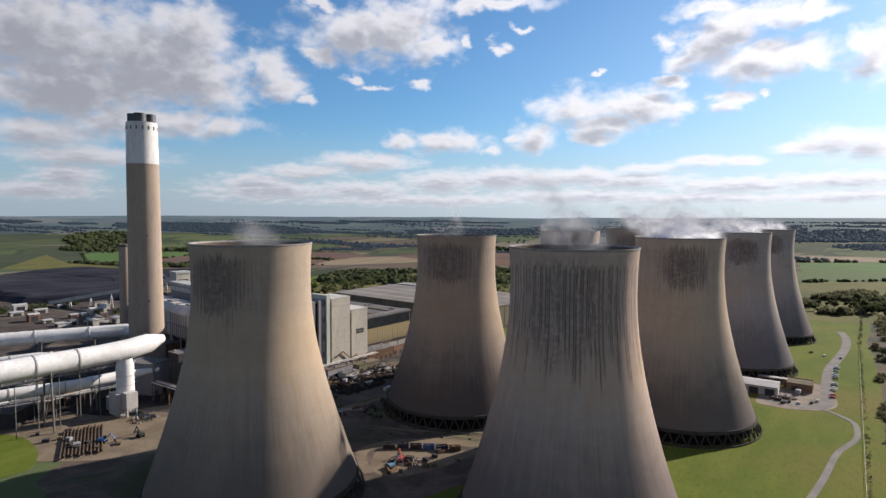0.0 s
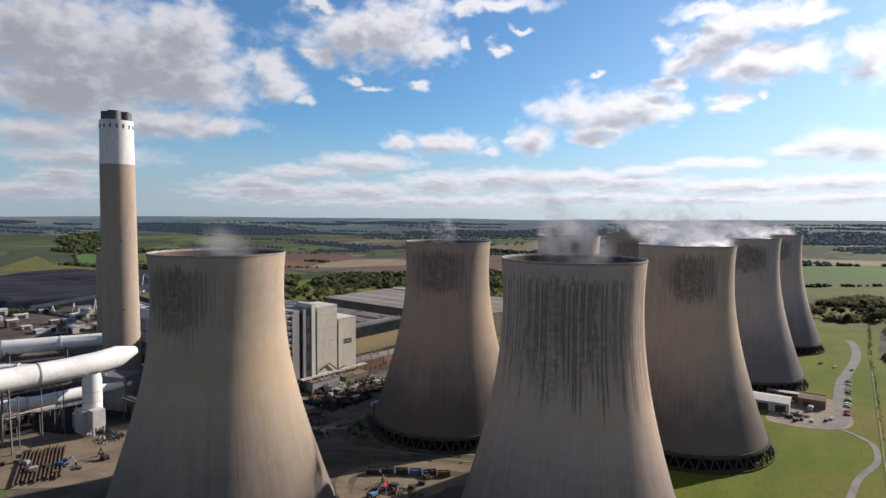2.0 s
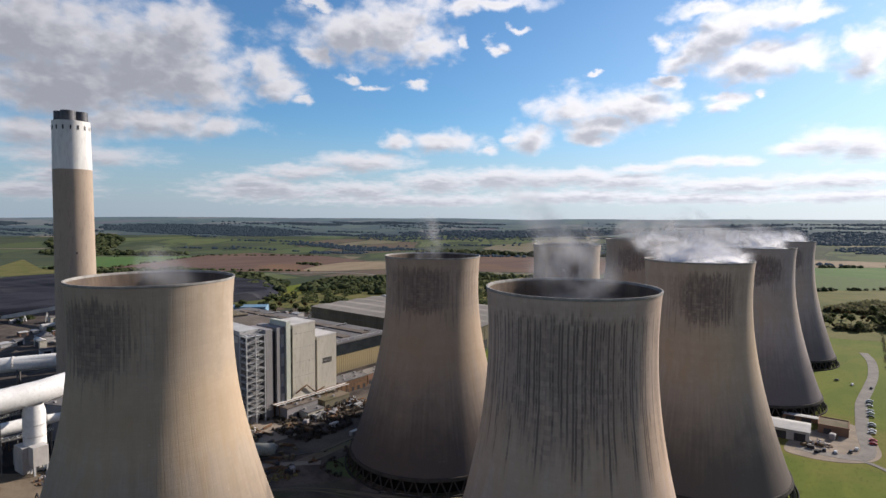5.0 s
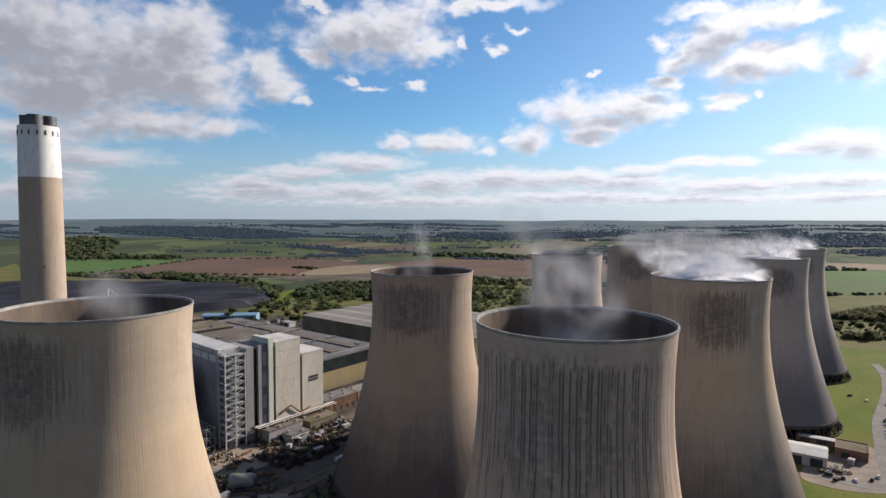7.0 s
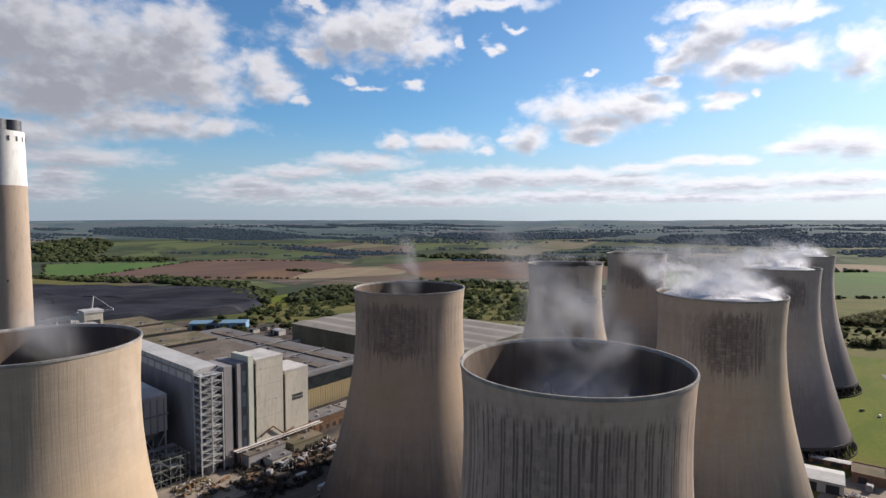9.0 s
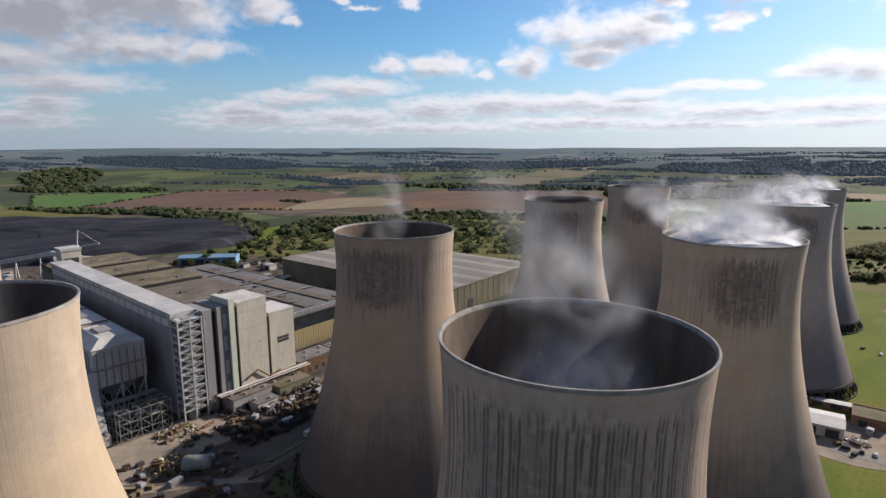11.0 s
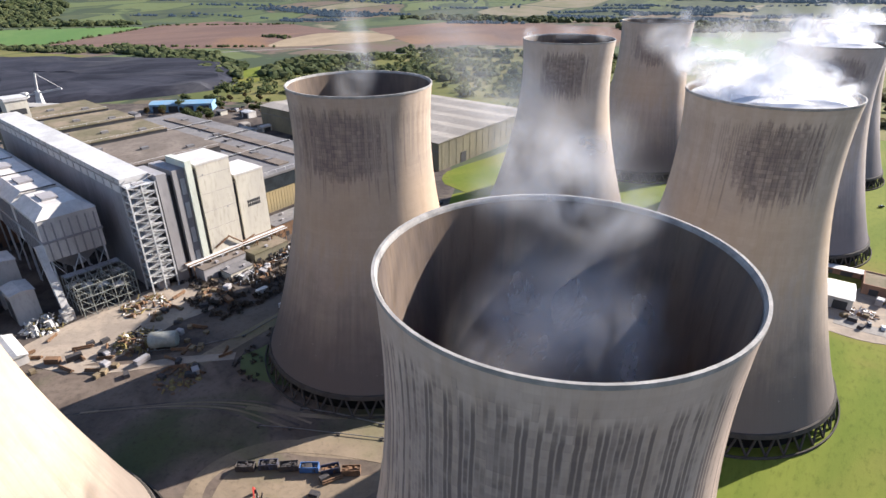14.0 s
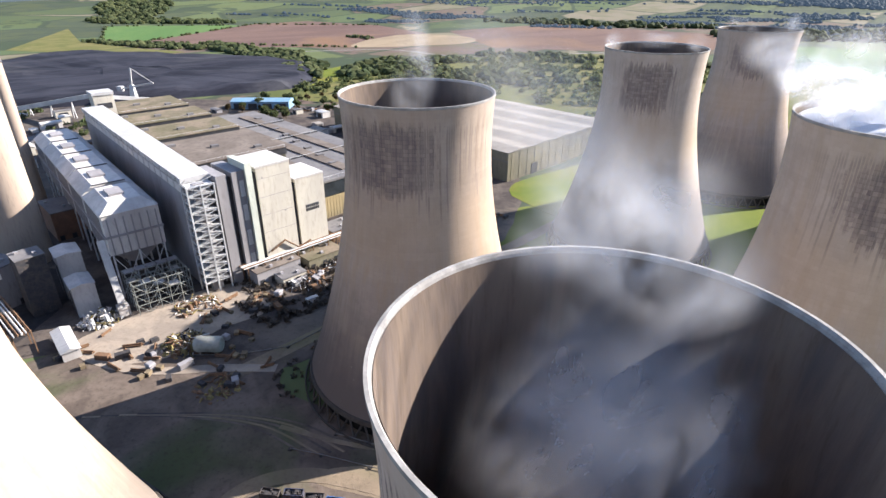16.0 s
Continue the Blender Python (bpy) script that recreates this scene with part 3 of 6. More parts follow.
        me.materials.append(material)
        if smooth:
            me.shade_smooth()
            me.set_sharp_from_angle(angle=radians(38))
        me.update()
        return me


def thing(name, label, category, m=None, group="", kind=""):
    ob = tagged(new(name), label, category, group, kind)
    ob.matrix_basis = m or Matrix()
    return ob


def part(name, g, material, parent, label="", smooth=False, m=None):
    me = g if isinstance(g, bpy.types.Mesh) else g.mesh(name, material, smooth)
    ob = new(name, me)
    ob.parent = parent
    if m is not None:
        ob.matrix_basis = m
    return tagged(ob, label)


def single(name, g, material, label, category, m=None, group="", kind="", smooth=False):
    ob = tagged(new(name, g.mesh(name, material, smooth)), label, category, group, kind)
    ob.matrix_basis = m or Matrix()
    return ob


def structure(name, g, material, label, smooth=False):
    return tagged(new(name, g.mesh(name, material, smooth)), label, name.replace("_", " "), kind="structure")


def rounded(pts, rough=0.0, step=6):
    """A closed line through the points, smoothed, with an uneven edge."""
    out, n = [], len(pts)
    for i in range(n):
        p0, p1, p2, p3 = (Vector(pts[(i + k) % n]) for k in (-1, 0, 1, 2))
        for j in range(step):
            t = j / step
            q = 0.5 * ((2 * p1) + (p2 - p0) * t + (2 * p0 - 5 * p1 + 4 * p2 - p3) * t * t + (3 * p1 - p0 - 3 * p2 + p3) * t ** 3)
            k = noise.noise((q.x * 0.05, q.y * 0.05, 3.0)) * rough
            out.append((q.x + k, q.y + k * 0.7))
    return out


def ribbon(pts, width, step=6):
    """A road's outline along an open line of points."""
    line = []
    for i in range(len(pts) - 1):
        p0, p1, p2, p3 = (Vector(pts[min(max(i + k, 0), len(pts) - 1)]) for k in (-1, 0, 1, 2))
        for j in range(step + (i == len(pts) - 2)):
            t = j / step
            line.append(0.5 * ((2 * p1) + (p2 - p0) * t + (2 * p0 - 5 * p1 + 4 * p2 - p3) * t * t + (3 * p1 - p0 - 3 * p2 + p3) * t ** 3))
    left, right = [], []
    for i, p in enumerate(line):
        d = (line[min(i + 1, len(line) - 1)] - line[max(i - 1, 0)]).normalized()
        s = Vector((-d.y, d.x)) * width / 2
        left.append(tuple(p + s))
        right.append(tuple(p - s))
    return left, right


def road(name, pts, width, z, material, label):
    left, right = ribbon(pts, width)
    g, n = G(), len(left)
    g.add([(x, y, z) for x, y in left + right] + [(x, y, z - 0.3) for x, y in left + right],
          [(i, n + i, n + i + 1, i + 1) for i in range(n - 1)] + [(i, i + 1, 2 * n + i + 1, 2 * n + i) for i in range(n - 1)] + [(n + i, 3 * n + i, 3 * n + i + 1, n + i + 1) for i in range(n - 1)])
    return structure(name, g, material, label)


def cover(name, pts, z, material, label, rough=4.0, smooth=True):
    return structure(name, G().prism(rounded(pts, rough) if smooth else pts, z - 0.4, z), material, label)


def inside(x, y, pts):
    hit = False
    for (x0, y0), (x1, y1) in zip(pts, pts[1:] + pts[:1]):
        if (y0 > y) != (y1 > y) and x < (x1 - x0) * (y - y0) / (y1 - y0) + x0:
            hit = not hit
    return hit


PLANT = pose(-138, 400, 0, 0, 0, -23.5)
BOILER = pose(-138, 400, 0, 0, 0, -27.5)
CENTRE = Vector((70, 110))


def terrain(x, y):
    d = (Vector((x, y)) - CENTRE).length
    t = max(0.0, (d - 2200) / 2650)
    roll = noise.noise((x * 0.0012, y * 0.0012, 7.0)) * 22 + noise.noise((x * 0.004, y * 0.004, 2.0)) * 6
    right = max(0.0, min(1.0, (math.atan2(x - 70, y - 110) - 0.12) / 0.25))
    return t * (118 + right * 12) + roll * min(1.0, t * 2.5) * (1 - 0.55 * min(1, t))


# ---- land ----
def sheet(name, radii, n, material, label):
    g = G()
    rings = []
    for r in radii:
        for i in range(n):
            a = i * math.tau / n
            x, y = CENTRE.x + r * math.cos(a), CENTRE.y + r * math.sin(a)
            rings.append((x, y, terrain(x, y)))
    g.add(rings, [(k * n + i, k * n + (i + 1) % n, (k + 1) * n + (i + 1) % n, (k + 1) * n + i) for k in range(len(radii) - 1) for i in range(n)])
    return structure(name, g, material, label, True)


sheet("ground", [0.5, 150, 400, 800, 1300, 1800, 2200] + [2300 + i * 100 for i in range(8)], 220, COUNTRY, "flat farmland with hedged green and brown fields")
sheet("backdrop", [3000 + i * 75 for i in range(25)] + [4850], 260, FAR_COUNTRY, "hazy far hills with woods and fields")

cover("lawn", [(-120, 150), (190, 150), (216, 300), (250, 400), (292, 500), (350, 660), (420, 850), (300, 840), (180, 770), (90, 720), (60, 620), (-20, 560), (-30, 440), (20, 350), (-20, 260)], 0.06, GRASS, "bright mown grass round the cooling towers", 3)
cover("yard", [(-430, 330), (-300, 270), (-200, 300), (-150, 335), (-100, 335), (-55, 365), (-42, 420), (-15, 480), (-10, 560), (-60, 690), (-180, 760), (-330, 800), (-520, 780), (-720, 700), (-700, 540)], 0.10, YARD, "dark worn yard between the plant buildings", 5)
cover("dirt_ground", [(-170, 225), (-60, 190), (0, 245), (48, 310), (42, 345), (-50, 346), (-62, 372), (-95, 352), (-160, 330)], 0.14, DIRT, "trampled brown dirt between the towers", 5)
cover("gravel_yard", [(-240, 235), (-165, 250), (-135, 280), (-168, 318), (-215, 312), (-245, 285)], 0.18, TAN_DIRT, "tan gravel yard beside the white ducts", 4)
cover("lawn", [(-252, 262), (-224, 262), (-203, 250), (-188, 232), (-205, 214), (-255, 225)], 0.20, GRASS, "small green lawn beside the gravel yard", 2)
# coal dirt and the ducts' shadow painted together as one dark patch
cover("ash_ground", [(-305, 285), (-262, 290), (-240, 301), (-208, 306), (-186, 322), (-184, 338), (-198, 374), (-225, 388), (-335, 352)], 0.22, SHADE_GROUND, "black ground below the flue ducts, coal dirt and painted shadow", 3)
cover("concrete_ground", [(-158, 338), (-132, 334), (-112, 346), (-104, 372), (-92, 396), (-100, 412), (-118, 420), (-140, 392)], 0.22, CONCRETE, "pale concrete apron in front of the boiler house", 3)
cover("meadow", [(-480, 890), (-380, 830), (-230, 850), (-60, 840), (30, 800), (170, 850), (420, 900), (480, 1180), (200, 1280), (-100, 1420), (-430, 1190)], 0.06, MEADOW, "rough meadow with scrub", 14)
cover("meadow", [(300, 850), (520, 850), (700, 1290), (480, 1250)], 0.12, MEADOW, "rough meadow beyond the last tower", 8)
cover("lawn", [(-470, 1070), (-440, 1115), (-395, 1040), (-405, 930), (-440, 930)], 0.16, GRASS, "bright green paddock by the trees", 3)
cover("lawn", [(-30, 600), (40, 560), (60, 640), (30, 700), (-5, 660)], 0.18, GRASS, "bright grass beside the warehouse", 3)
cover("field", [(-1087, 1250), (-1160, 1745), (-1075, 1908), (-784, 1850), (-555, 1682), (-566, 1349), (-795, 1261)], 0.10, PLOUGH, "red-brown ploughed field", 3, False)
cover("field", [(-590, 1350), (-600, 1620), (-430, 1640), (-380, 1500)], 0.14, STUBBLE, "pale stubble field", 6)
cover("field", [(-1205, 1240), (-1520, 1520), (-1220, 1690), (-1165, 1690), (-1092, 1250)], 0.12, CROP, "green crop field", 3, False)
cover("field", [(-1854, 1500), (-2050, 1700), (-1800, 1960), (-1400, 1960), (-1640, 1600)], 0.16, CROP, "green crop field by a wood", 4, False)
cover("field", [(-1230, 1030), (-1560, 1430), (-1240, 1210), (-1000, 1160), (-860, 1150), (-900, 1080)], 0.12, MEADOW, "dull green pasture", 3, False)
cover("field", [(-1700, 1750), (-2060, 2120), (-1640, 2180), (-1400, 1990)], 0.20, STUBBLE, "pale brown field beside a wood", 3, False)
cover("field", [(500, 1270), (680, 1345), (950, 1900), (660, 1830)], 0.10, CROP, "green crop field", 3, False)
cover("field", [(680, 1345), (1100, 1480), (1250, 1950), (950, 1900)], 0.13, CROP, "green crop field", 3, False)
cover("field", [(670, 1850), (1250, 1970), (1150, 2180), (760, 2120)], 0.13, STUBBLE, "pale stubble field", 3, False)
cover("field", [(-520, 1760), (-300, 1450), (120, 1480), (220, 1900), (-300, 2080)], 0.11, PLOUGH, "brown ploughed field", 3, False)
cover("field", [(140, 1330), (430, 1290), (560, 1650), (260, 1720)], 0.14, CROP, "yellow-green crop field", 3, False)


def coal_heap():
    pts = rounded([(-1010, 830), (-850, 690), (-690, 640), (-610, 690), (-520, 780), (-420, 905), (-470, 1020), (-570, 1110), (-820, 1090), (-1080, 1030)], 14)
    c = Vector((sum(p[0] for p in pts) / len(pts), sum(p[1] for p in pts) / len(pts)))
    g, n = G(), len(pts)
    levels = ((1.0, 0.1), (0.95, 7), (0.91, 9.5), (0.75, 9), (0.6, 10.5), (0.4, 9), (0.2, 10))
    v = []
    for s, z in levels:
        for x, y in pts:
            px, py = c.x + (x - c.x) * s, c.y + (y - c.y) * s
            v.append((px, py, z + (noise.noise((px * 0.03, py * 0.03, 0)) * 3.5 if s < 0.97 else 0)))
    f = [(k * n + i, k * n + (i + 1) % n, (k + 1) * n + (i + 1) % n, (k + 1) * n + i) for k in range(len(levels) - 1) for i in range(n)]
    f.append(tuple((len(levels) - 1) * n + i for i in range(n)))
    g.add(v, f)
    tagged(new("coal_heap", g.mesh("coal_heap", COAL)), "long black coal stockpile on the ground", "coal heap", kind="stuff")


coal_heap()
road("road", [(172, 290), (190, 321), (210, 358), (228, 382), (236, 400), (239, 415), (234, 430), (226, 440)], 3.2, 0.24, TARMAC, "narrow pale service road")
road("road", [(200, 448), (216, 441), (230, 440), (239, 452), (249, 482), (262, 516), (277, 552), (300, 596), (322, 640), (342, 690), (352, 730)], 7.5, 0.28, TARMAC, "pale access road with parked cars")
cover("concrete_ground", [(192, 440), (222, 431), (243, 446), (252, 486), (244, 500), (222, 482), (206, 468)], 0.20, CONCRETE, "pale concrete yard by the sheds", 2)
road("track", [(21, 319), (-2, 318), (-20, 314), (-32, 305), (-36, 294), (-31, 282), (-24, 272)], 6.0, 0.24, TAN_DIRT, "curved tan dirt track")
cover("gravel_yard", [(-30, 300), (-12, 305), (12, 308), (26, 316), (18, 300), (6, 284), (-10, 272), (-26, 280)], 0.20, TAN_DIRT, "tan dirt pad with scrap and skips", 3)
cover("worn_ground", [(-14, 313), (8, 315), (30, 319), (46, 326), (44, 338), (20, 335), (2, 327), (-12, 320)], 0.17, TAN_DIRT, "tan worn strip of ground below the tower", 2)
for a in range(5):
    road("track", [(-118 + 6 * a, 304 + 3 * a), (-86 + 7 * a, 318 + 3 * a), (-52 + 5 * a, 326 + 2 * a), (-24 + 4 * a, 322 + 2 * a)], 0.9, 0.19 + 0.004 * a, TAN_DIRT if a % 2 else YARD, "thin wheel rut pressed into the dirt")
road("track", [(40, 330), (19, 338), (-10, 332), (-40, 330)], 2.0, 0.26, TAN_DIRT, "thin worn wheel track")
road("track", [(-170, 340), (-135, 334), (-108, 338), (-85, 349), (-62, 358)], 5.0, 0.28, CONCRETE, "pale concrete works road")
road("track", [(-75, 350), (-40, 430), (-5, 500), (20, 560), (40, 610), (80, 720)], 8.0, 0.20, TAN_DIRT, "tan works road between the towers")
road("road", [(-720, 1180), (-500, 1330), (-300, 1290), (-60, 1450)], 7.0, 0.3, TARMAC, "thin far country road")

# ---- cooling towers ----
TOWERS = [(-67.4, 242.8), (-5.3, 381.3), (72.4, 256.5), (133.3, 393.8), (201.0, 546.0), (262.6, 686.6), (62.8, 538.1), (123.7, 672.6)]
LABELS = [
    "tan concrete cooling tower with a dark patch below its rim", "tan concrete cooling tower with two merging dark stains",
    "grey concrete cooling tower streaked black, steam in its mouth", "brown concrete cooling tower brimming with white steam",
    "grey concrete cooling tower with steam drifting from the rim", "grey concrete cooling tower at the end of the row",
    "tan concrete cooling tower behind drifting steam", "brown concrete cooling tower at the end of the row"]


def shell_radius(z):
    return 25.4 * math.sqrt(1 + ((z - 98) / 63.0) ** 2) + 0.6 * max(0.0, (28 - z) / 22) ** 2


LEG_N = 44


def leg_mesh(sign):
    a = math.pi / LEG_N * sign
    r0, r1 = 46.9, shell_radius(7.0) - 0.4
    return G().tube((r0, 0, 0.0), (r1 * math.cos(a), r1 * math.sin(a), 7.2), 0.42, 0.42, 8).mesh("leg", LEG, True)


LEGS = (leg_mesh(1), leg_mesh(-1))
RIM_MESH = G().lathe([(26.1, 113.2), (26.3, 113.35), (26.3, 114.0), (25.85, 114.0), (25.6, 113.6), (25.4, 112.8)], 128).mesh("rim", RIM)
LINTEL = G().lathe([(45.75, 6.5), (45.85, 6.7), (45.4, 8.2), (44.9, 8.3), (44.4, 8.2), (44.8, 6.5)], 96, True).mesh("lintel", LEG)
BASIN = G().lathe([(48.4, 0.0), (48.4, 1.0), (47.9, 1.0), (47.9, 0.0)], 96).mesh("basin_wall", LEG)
# added near-black cylinder: the shade behind the legs made as a surface
SHADE_RING = G().lathe([(43.0, 0.0), (42.4, 9.0)], 64).mesh("inner_screen", FILL)
# unseen dark disc, put in to stop light from below
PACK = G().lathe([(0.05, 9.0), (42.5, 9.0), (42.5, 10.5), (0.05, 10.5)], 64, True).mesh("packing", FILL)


def cooling_tower(i):
    x, y = TOWERS[i]
    t = thing("cooling_tower", LABELS[i], "cooling tower", pose(x, y, 0), "eight cooling towers")
    zs = [6.8 + (113.2 - 6.8) * k / 44 for k in range(45)]
    # the nearest tower on the plant side spreads a little more at its foot
    more = 1.3 if i == 0 else 0.0
    foot = Matrix.Diagonal((1 + more / 45, 1 + more / 45, 1, 1))
    wide_at = lambda z: shell_radius(z) + more * max(0.0, min(1.0, (70 - z) / 45))
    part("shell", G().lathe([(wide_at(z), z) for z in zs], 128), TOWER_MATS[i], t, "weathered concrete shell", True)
    part("lining", G().lathe([(wide_at(z) - 0.75, z) for z in zs], 96), LINING, t, "dark inner wall", True)
    part("rim", RIM_MESH, None, t, "pale rim walkway")
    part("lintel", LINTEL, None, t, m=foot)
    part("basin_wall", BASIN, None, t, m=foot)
    part("packing", PACK, None, t, "dark packing disc that blocks light from below")
    part("inner_screen", SHADE_RING, None, t, "near-black cylinder added as the shade behind the legs")
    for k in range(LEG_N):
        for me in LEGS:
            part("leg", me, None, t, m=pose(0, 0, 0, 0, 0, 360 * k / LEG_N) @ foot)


for i in range(8):
    cooling_tower(i)


# ---- steam ----
def puff(rng, size, flat=0.6):
    """One billowing veil of steam."""
    g, n = G(), 14
    s = rng.random() * 50
    v = []
    for j in range(n + 1):
        for i in range(n + 1):
            u, w = i / n - 0.5, j / n - 0.5
            d = (0.5 - 2 * (u * u + w * w)) * 0.16 + noise.noise((u * 3 + s, w * 3, s)) * 0.12
            v.append((u * size, -d * size * flat, w * size))
    g.add(v, [(j * (n + 1) + i, j * (n + 1) + i + 1, (j + 1) * (n + 1) + i + 1, (j + 1) * (n + 1) + i) for j in range(n) for i in range(n)])
    return g, n


def plume(tower, label, puffs, seed):
    rng = random.Random(seed)
    x, y = TOWERS[tower]
    t = thing("steam_plume", label, "steam", pose(x, y, 108), "steam over the cooling towers", "stuff")
    for px, py, pz, size, high, material, *edge in puffs:
        g, n = puff(rng, size)
        me = g.mesh("wisp", material, True)
        layer = me.uv_layers.new(name="UVMap")
        for loop in me.loops:
            layer.data[loop.index].uv = ((loop.vertex_index % (n + 1)) / n, (loop.vertex_index // (n + 1)) / n)
        ob = part("wisp", me, None, t, m=pose(px, py, pz, rng.uniform(-22, -4), rng.uniform(-20, 20), rng.uniform(34, 46) if edge else rng.uniform(-8, 34)) @ Matrix.Diagonal((1, 1, high, 1)))


T, F, K, M, S = STEAM_THIN, STEAM_FAINT, STEAM_THICK, STEAM_MID, STEAM_GREY
plume(2, "grey steam column rising from the tower mouth", [
    (2, -8, -4, 30, 1.1, S, 1), (-5, -2, -8, 34, 1.1, S, 1), (8, -3, -8, 32, 1.1, S, 1), (2, 3, -12, 38, 1.1, S, 1), (12, 4, -10, 30, 1.1, S, 1), (-8, 6, -14, 34, 1.1, S, 1), (6, 8, -16, 38, 1.1, S, 1), (0, 12, -20, 40, 1.1, S, 1), (12, 12, -18, 34, 1.1, S, 1),
    (-8, 13, -20, 34, 1.0, S, 1), (4, 16, -14, 36, 1.0, S, 1), (-2, 18, -8, 34, 1.0, F, 1), (8, 18, -4, 30, 1.0, F, 1), (3, 11, -7, 38, 1.0, S, 1), (11, 11, -7, 32, 1.0, S, 1), (-6, 12, -6, 32, 1.0, S, 1), (4, -2, -28, 40, 1.2, S, 1), (-4, 4, -36, 44, 1.2, S, 1), (8, 6, -40, 44, 1.2, S, 1),
    (5, 17, 9, 30, 0.9, T), (-1, 18, 12, 30, 0.9, T), (-5, 17, 16, 28, 0.9, M), (3, 17, 18, 24, 0.9, M), (-8, 17, 22, 25, 0.9, M), (-12, 15, 28, 24, 0.9, F), (-17, 13, 34, 22, 0.9, F), (10, 16, 8, 22, 0.9, F), (-10, 18, 9, 22, 0.9, F)], 3)
plume(3, "dense white steam filling the tower mouth", [
    (0, -17, 5, 32, 0.4, K), (-13, -13, 5, 30, 0.45, K), (13, -13, 5, 30, 0.45, K), (-8, -10, 7, 36, 0.5, K), (8, -9, 7, 36, 0.5, K), (-14, -2, 9, 36, 0.6, K), (0, -4, 9, 40, 0.55, K), (15, -2, 8, 32, 0.5, K), (-12, 8, 11, 38, 0.65, K), (3, 8, 12, 42, 0.6, K), (14, 10, 10, 32, 0.55, K), (-22, 4, 13, 34, 0.6, K), (-4, 2, 16, 40, 0.55, T), (-26, 6, 17, 34, 0.6, T), (6, 8, 18, 40, 0.5, T), (-12, 10, 22, 38, 0.55, T), (-32, 8, 22, 30, 0.6, F),
    (-16, -8, 10, 30, 0.7, M), (2, -10, 9, 30, 0.7, M), (16, -4, 11, 26, 0.8, M), (-26, 2, 14, 28, 0.8, M), (-6, 4, 19, 32, 0.7, M), (10, 8, 18, 30, 0.7, M), (-18, 12, 20, 30, 0.7, M), (-34, 8, 20, 26, 0.7, T), (0, 12, 26, 34, 0.6, F)], 4)
plume(4, "white steam drifting off the tower rim", [(-6, -8, 7, 36, 0.5, K), (8, -8, 7, 36, 0.5, K), (2, 0, 9, 42, 0.5, K), (10, 8, 11, 40, 0.5, K), (-14, 8, 12, 36, 0.6, K), (-14, 4, 13, 42, 0.5, T), (12, 2, 12, 30, 0.5, T), (-4, 6, 20, 44, 0.55, T), (-10, -4, 11, 34, 0.7, M), (6, -4, 11, 34, 0.7, M), (14, 2, 10, 28, 0.7, M), (-20, 4, 13, 30, 0.8, M), (0, 6, 17, 34, 0.7, M)], 5)
plume(5, "white steam drifting off the tower rim", [(6, -8, 7, 36, 0.5, K), (-8, -6, 8, 34, 0.5, K), (2, 4, 10, 40, 0.5, K), (-10, 6, 13, 36, 0.6, T), (4, -2, 11, 32, 0.8, M), (-12, 2, 12, 30, 0.8, M), (14, 2, 10, 26, 0.7, M)], 6)
plume(1, "thin wisp of steam above the tower", [(-4, 4, 4, 26, 1.3, F), (-2, 6, 12, 20, 1.5, T), (-4, 8, 22, 20, 1.5, F)], 7)
plume(6, "thin wisps of steam along the rim", [(-22, 4, 8, 18, 0.8, T), (20, 4, 8, 18, 0.8, T), (0, 8, 9, 40, 0.35, F)], 8)
plume(7, "thin wisp of steam at the rim", [(20, 4, 10, 20, 1.0, T), (-10, 6, 8, 34, 0.35, F)], 9)
plume(0, "faint haze of steam above the tower mouth", [(4, 4, 6, 44, 0.45, F), (-4, 8, 10, 36, 0.6, F)], 10)


def steam_bed(tower, label, radius, rise, seed):
    """A billowing bed of dense steam level with the rim."""
    x, y = TOWERS[tower]
    g, n, m = G(), 48, 14
    v = []
    for j in range(m + 1):
        r = radius * j / m
        for i in range(n):
            a = i * math.tau / n
            px, py = r * math.cos(a), r * math.sin(a)
            up = noise.fractal((px * 0.09 + seed, py * 0.09, seed), 1.0, 2.0, 4) * rise
            v.append((px, py, (1 - (j / m) ** 3) * rise + up * (1 - (j / m) ** 4) - 2.0 * (j / m) ** 6))
    g.add(v, [(j * n + i, j * n + (i + 1) % n, (j + 1) * n + (i + 1) % n, (j + 1) * n + i) for j in range(m) for i in range(n)])
    return tagged(single("steam_bed", g, STEAM_BED, label, "steam", pose(x, y, 113.6), "steam over the cooling towers", "stuff", True))


steam_bed(3, "dense white bed of steam brimming at the rim", 25.2, 0.9, 1.0)
steam_bed(4, "dense white bed of steam brimming at the rim", 25.2, 0.8, 5.0)
steam_bed(5, "dense white bed of steam brimming at the rim", 25.2, 0.8, 9.0)


